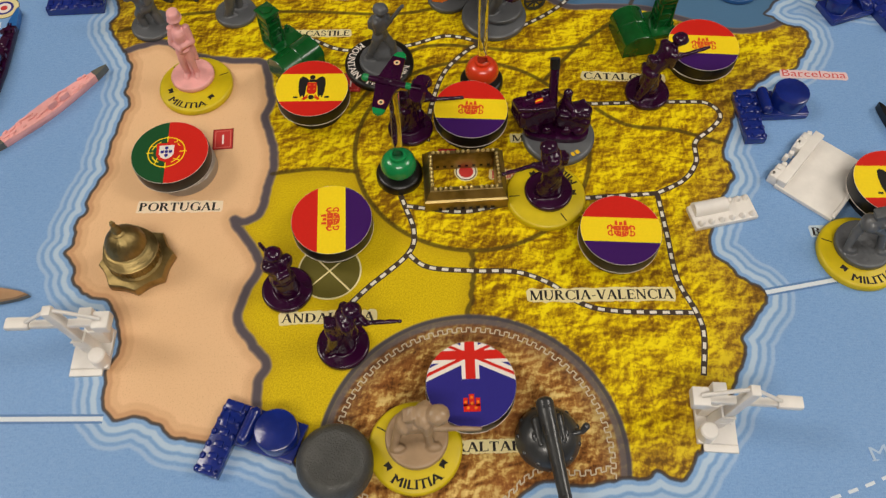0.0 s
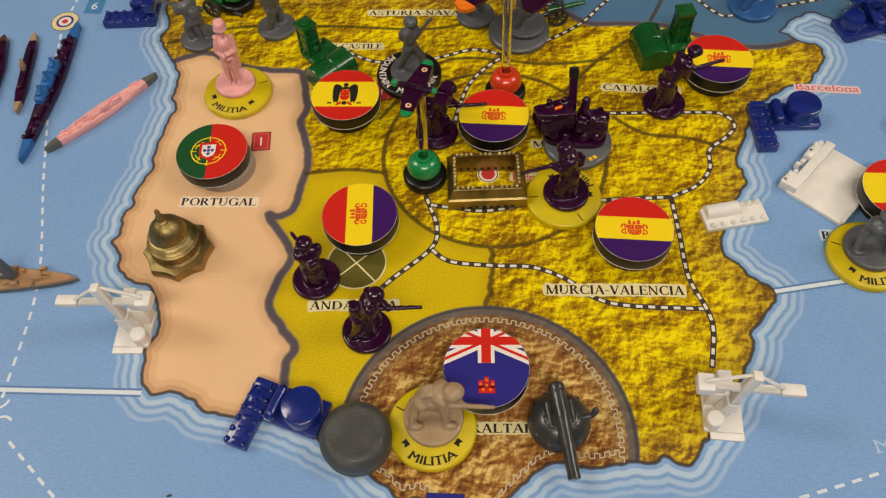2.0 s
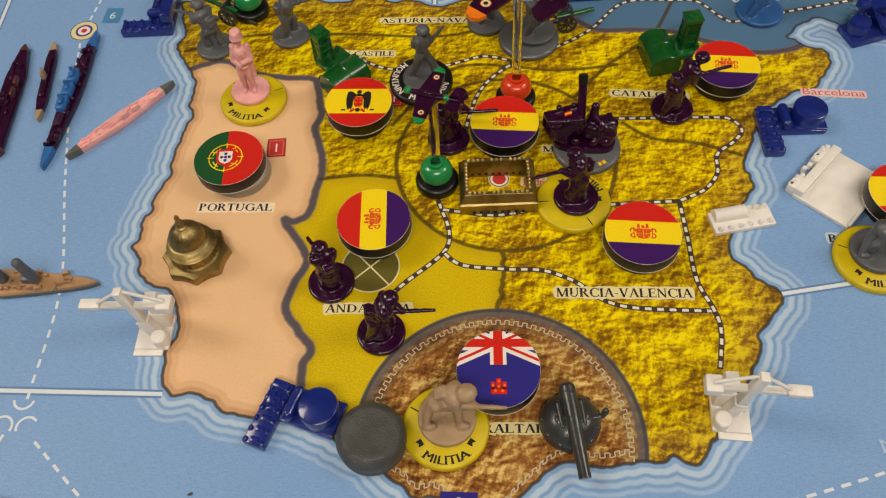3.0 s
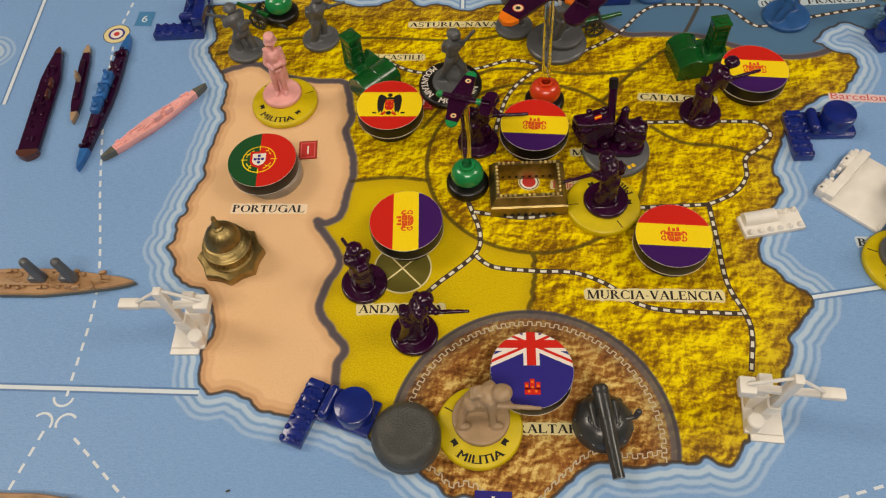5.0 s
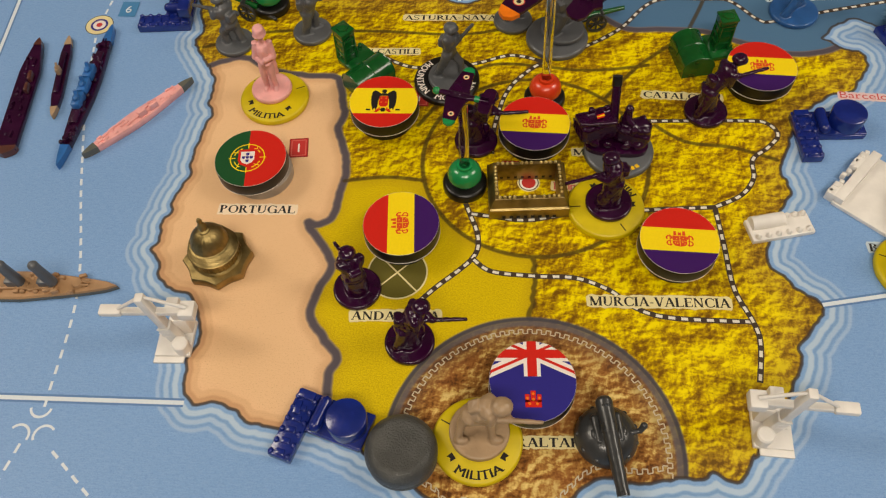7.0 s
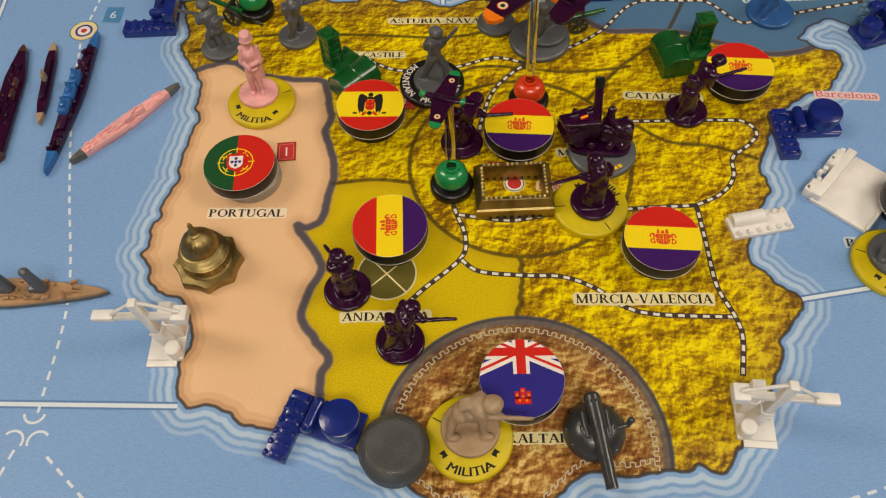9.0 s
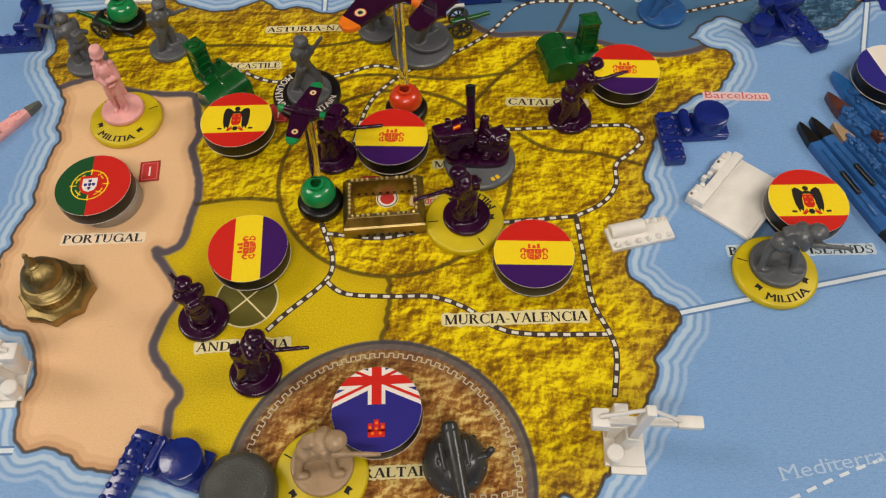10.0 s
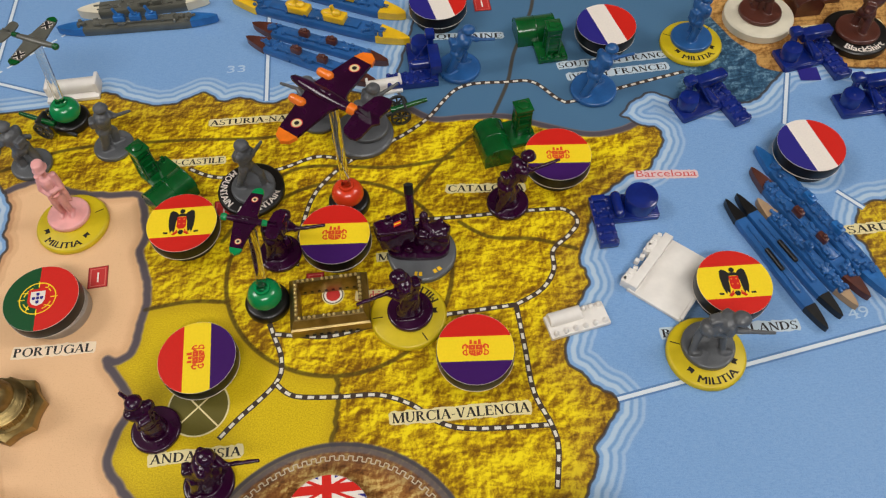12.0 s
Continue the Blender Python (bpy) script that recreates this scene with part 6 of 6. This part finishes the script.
def dome():
    t = thing("brass_dome", (-78.5, 117.2, 0, 10), "antique brass domed capitol piece on lobed base", "building piece")
    t.scale = (0.92, 0.92, 0.96)
    bm = bmesh.new()
    lobed = lambda k: 1.0 - 0.12 * abs(math.sin(math.pi * 8 * k / 64))
    lathe(bm, [(11.6, 0), (11.9, 0.4), (11.9, 3.0), (11.5, 3.5), (8.9, 3.9)], 64, wave=lobed)
    part("base", bm, BRASS, t)
    bm = bmesh.new()
    lathe(bm, [(8.4, 3.4), (8.6, 4.2), (8.0, 4.8), (8.0, 7.2), (8.5, 7.8), (8.5, 8.6), (7.9, 9.0)], 48)
    part("drum", bm, BRASS, t)
    for k in range(28):
        a = 2 * math.pi * k / 28
        bm = bmesh.new()
        rod(bm, (8.05 * math.cos(a), 8.05 * math.sin(a), 4.8), (8.05 * math.cos(a), 8.05 * math.sin(a), 7.3), 0.32, 0.32, 6)
        part("pilaster", bm, BRASS, t)
    bm = bmesh.new()
    lathe(bm, [(7.6, 8.9), (8.0, 9.3), (7.3, 9.7), (7.6, 10.2), (7.0, 10.5), (7.4, 11.0), (6.9, 11.3), (7.2, 11.7), (6.8, 12.0)], 48)
    part("cornice", bm, BRASS, t)
    bm = bmesh.new()
    lathe(bm, [(6.9, 11.6)] + [(6.2 * math.cos(a), 11.8 + 6.8 * math.sin(a)) for a in np.linspace(0.05, 1.3, 12)] + [(1.4, 18.6)], 96, wave=lambda k: 1.0 + 0.012 * (k % 4 < 2))
    part("cupola", bm, BRASS, t)
    bm = bmesh.new()
    lathe(bm, [(1.9, 18.2), (2.0, 18.8), (1.3, 19.2), (1.1, 20.4), (1.5, 20.8), (1.1, 21.6), (0.6, 22.4), (0.9, 23.2), (0.6, 24.2)], 20)
    part("finial", bm, BRASS, t)


dome()


def fort():
    t = thing("brass_fort", (17.9, 146.2, 0, 4), "antique brass square fort with battlements", "fort")
    rows = [(12.7, 9.4, 0), (12.7, 9.4, 4.4), (12.3, 8.8, 4.8), (11.0, 7.5, 7.8), (10.8, 7.3, 8.0), (9.7, 6.2, 8.0), (9.6, 6.1, 7.7), (9.6, 6.1, 0)]
    bm = bmesh.new()
    loops = [[bm.verts.new((sx * x, sy * y, z)) for sx, sy in ((-1, -1), (1, -1), (1, 1), (-1, 1))] for x, y, z in rows]
    for lo, hi in zip(loops, loops[1:]):
        for k in range(4):
            bm.faces.new((lo[k], lo[(k + 1) % 4], hi[(k + 1) % 4], hi[k]))
    part("wall", bm, BRASS, t, "", None, 20)

    def merlon(x, y, sx, sy):
        b = bmesh.new()
        # Merlon beads; their brighter brass paints in the light on the rim.
        ball(b, (x, y, 8.2), 0.55, (1, 1, 1.1), seg=10)
        part("merlon", b, BRASSLIT, t, "brass coloured brighter, as if lit")

    for k in range(13):
        if k not in (4, 8):
            for y in (-7.0, 7.0):
                merlon(-9.3 + 1.55 * k, y * 0.965, 0.75, 0.65)
    for k in range(8):
        for x in (-10.5, 10.5):
            merlon(x * 0.976, -5.2 + 1.5 * k, 0.65, 0.75)
    for k in range(8):
        b = bmesh.new()
        box(b, (-8.0 + 2.3 * k, -9.4, 0.9), (1.1, 0.5, 1.1), 0, 0.1)
        part("arrow_slit", b, BLACK, t, "dark slit")
        b = bmesh.new()
        box(b, (-8.0 + 2.3 * k, 6.3, 1.4), (1.0, 0.5, 1.2), 0, 0.1)
        part("arrow_slit", b, BLACK, t, "dark slit")


fort()


def puck():
    t = thing("grey_round_cap", (-15.5, 57.5, 0, -25), "dark grey speckled rounded cap with a slot in its side", "cap")
    bm = bmesh.new()
    lathe(bm, [(8.6, 0), (9.3, 0.4), (9.6, 1.3), (9.6, 2.6), (9.3, 2.9)], 56)
    part("lower_shell", bm, PUCK, t)
    bm = bmesh.new()
    lathe(bm, [(8.7, 2.4), (8.7, 3.8)], 56)
    part("groove", bm, BLACK, t)
    bm = bmesh.new()
    lathe(bm, [(9.4, 3.3), (9.7, 3.6), (9.8, 5.2), (9.6, 6.4), (9.1, 7.4), (8.3, 8.3), (7.3, 8.9), (6.6, 9.0), (6.3, 8.9), (3.0, 9.0)], 56)
    part("upper_shell", bm, PUCK, t)


puck()


def coast_gun():
    t = thing("coast_gun", (39.2, 65.2, 0, -80), "dark grey glossy coastal gun on a domed round mount", "gun")
    bm = bmesh.new()
    lathe(bm, [(8.3, 0), (8.6, 0.4), (8.5, 1.6), (8.0, 3.2), (6.9, 4.8), (5.0, 6.1), (2.6, 6.8)], 44)
    part("mount", bm, DARKGREY, t)
    for k in range(11):
        a = 2 * math.pi * k / 11
        bm = bmesh.new()
        ball(bm, (7.7 * math.cos(a), 7.7 * math.sin(a), 2.8), 0.9, (1, 1, 0.8), seg=8)
        part("bolt", bm, DARKGREY, t)
    bm = bmesh.new()
    for s in (-1, 1):
        limb(bm, (-3.5, 2.9 * s, 6.0), (2.5, 2.9 * s, 5.6), 1.4, 1.1)
        ball(bm, (0.5, 3.9 * s, 5.0), 1.7, (1.3, 0.8, 1.0), seg=12)
    part("cradle", bm, DARKGREY, t)
    bm = bmesh.new()
    rod(bm, (-7.2, 0, 8.2), (1, 0, 7.3), 2.35, 2.2, 22)
    rod(bm, (0, 0, 7.4), (16.6, 0, 5.4), 2.1, 1.6, 22)
    rod(bm, (15.8, 0, 5.5), (17.2, 0, 5.32), 1.75, 1.7, 22)
    part("barrel", bm, DARKGREY, t)
    bm = bmesh.new()
    ball(bm, (-7.2, 0, 8.2), 2.3, (0.7, 1, 1), seg=16)
    for y in (-0.7, 0.7):
        ball(bm, (-5.6, y, 10.2), 0.45, seg=8)
    part("breech", bm, DARKGREY, t)
    bm = bmesh.new()
    limb(bm, (1.0, 4.6, 4.6), (1.0, 8.4, 5.4), 0.8, 0.7)
    limb(bm, (1.0, 8.4, 5.4), (0.2, 9.4, 6.6), 0.8, 1.0)
    part("crank", bm, DARKGREY, t)


coast_gun()


def depot():
    t = thing("white_depot", (96.6, 135.3, 0, 13), "white plastic depot piece with half-round shed and studs", "depot")
    bm = bmesh.new()
    box(bm, (0, 0, 0.9), (20, 8.2, 1.8), 0, 0.25)
    part("plate", bm, WHITE, t)
    bm = bmesh.new()
    rod(bm, (-9, 2.0, 2.4), (1.5, 2.0, 2.4), 2.3, 2.3, 24)
    box(bm, (-3.3, 2.0, 2.0), (11, 4.6, 1.6), 0, 0.3)
    part("shed", bm, WHITE, t)
    for x, y in [(-8.2 + 3.3 * k, -2.9) for k in range(6)] + [(3.2, 3.0), (5.8, 3.0), (8.4, 3.0)]:
        bm = bmesh.new()
        ball(bm, (x, y, 1.9), 0.95, (1, 1, 1.7), seg=10)
        part("stud", bm, WHITE, t)


depot()


def gate_plate():
    t = thing("white_harbour_plate", (130.4, 148.8, 0, -41), "white plastic plate with a raised gatehouse along one edge", "harbour piece")
    bm = bmesh.new()
    box(bm, (0, 0, 0.7), (19.5, 26, 1.4), 0, 0.2)
    part("plate", bm, WHITE, t)
    bm = bmesh.new()
    box(bm, (-8.6, 0, 2.6), (3.2, 25, 2.8), 0, 0.35)
    part("wall", bm, WHITE, t)
    for y, l in ((-9.5, 6), (6, 8)):
        bm = bmesh.new()
        box(bm, (-11.0, y, 1.9), (3.6, l, 3.8), 0, 0.4)
        part("gatehouse", bm, WHITE, t)
    for k in range(9):
        bm = bmesh.new()
        box(bm, (-12.2 + 0.5 * (k % 3), -11 + 2.7 * k, 2.6 + 0.4 * (k % 2)), (1.5, 1.5, 2.4), 10 * (k % 3), 0.25)
        part("merlon", bm, WHITE, t)
    bm = bmesh.new()
    box(bm, (9.6, 0, 1.6), (1.2, 25, 1.0), 0, 0.25)
    part("kerb", bm, WHITE, t)


gate_plate()


def white_shed(at):
    t = thing("white_shed", at, "white plastic half-round shed piece on the coast", "shed")
    bm = bmesh.new()
    box(bm, (0, 0, 0.8), (20, 9, 1.6), 0, 0.3)
    part("plate", bm, WHITE, t)
    bm = bmesh.new()
    rod(bm, (-8.5, 1, 3.2), (8.8, 1, 3.2), 3.0, 3.0, 24)
    part("shed", bm, WHITE, t)
    for x in (-9, 9.4):
        bm = bmesh.new()
        box(bm, (x, 1, 3.4), (1.4, 7, 6), 0, 0.3)
        part("end_wall", bm, WHITE, t)
    return t


white_shed((-84, 249.5, 0, 4))
white_shed((37.5, 242, 0, 8)).scale = (0.7, 0.7, 0.7)


def field_gun(at, m, lab):
    t = thing("field_gun", at, lab, "gun", "cast field guns")
    for s in (-1, 1):
        w = bmesh.new()
        prof = [(3.2, -0.5), (3.9, -0.5), (3.9, 0.5), (3.2, 0.5)]
        seg = 26
        rings = [[w.verts.new((r * math.cos(2 * math.pi * k / seg), z + 3.6 * s, 3.9 + r * math.sin(2 * math.pi * k / seg))) for k in range(seg)] for r, z in prof]
        for a, b in zip(rings, rings[1:] + rings[:1]):
            for k in range(seg):
                w.faces.new((a[k], a[(k + 1) % seg], b[(k + 1) % seg], b[k]))
        bmesh.ops.recalc_face_normals(w, faces=w.faces)
        for k in range(4):
            a = math.pi * k / 4
            rod(w, (3.4 * math.cos(a), 3.6 * s, 3.9 + 3.4 * math.sin(a)), (-3.4 * math.cos(a), 3.6 * s, 3.9 - 3.4 * math.sin(a)), 0.35, 0.35, 6)
        part("wheel", w, m, t)
    bm = bmesh.new()
    rod(bm, (-3, 0, 4.6), (11, 0, 6.8), 1.2, 0.8, 14)
    part("barrel", bm, GREEN, t, "green painted barrel")
    bm = bmesh.new()
    limb(bm, (0, 0, 4), (-10, 0, 0.9), 1.0, 0.8)
    rod(bm, (0, -3.6, 3.9), (0, 3.6, 3.9), 0.6, 0.6, 10)
    part("trail", bm, m, t)
    bm = bmesh.new()
    box(bm, (2.2, 0, 5.2), (0.8, 6.0, 5.2), 0, 0.2)
    part("shield", bm, m, t)
    return t


field_gun((-89, 230.5, 0, 160), DARKGREY, "dark grey field gun with spoked wheels")
field_gun((43, 227, 0, 10), DARKGREY, "dark grey field gun with green barrel")

bm = bmesh.new()
ball(bm, (0, 0, 0.3), 0.5, (1.6, 0.7, 0.7), 20, 8)
tagged(part("crumb", bm, DARKGREY, None, "", (-64, 41.5, 0)), "tiny dark crumb lying on the blue sea print", "crumb")
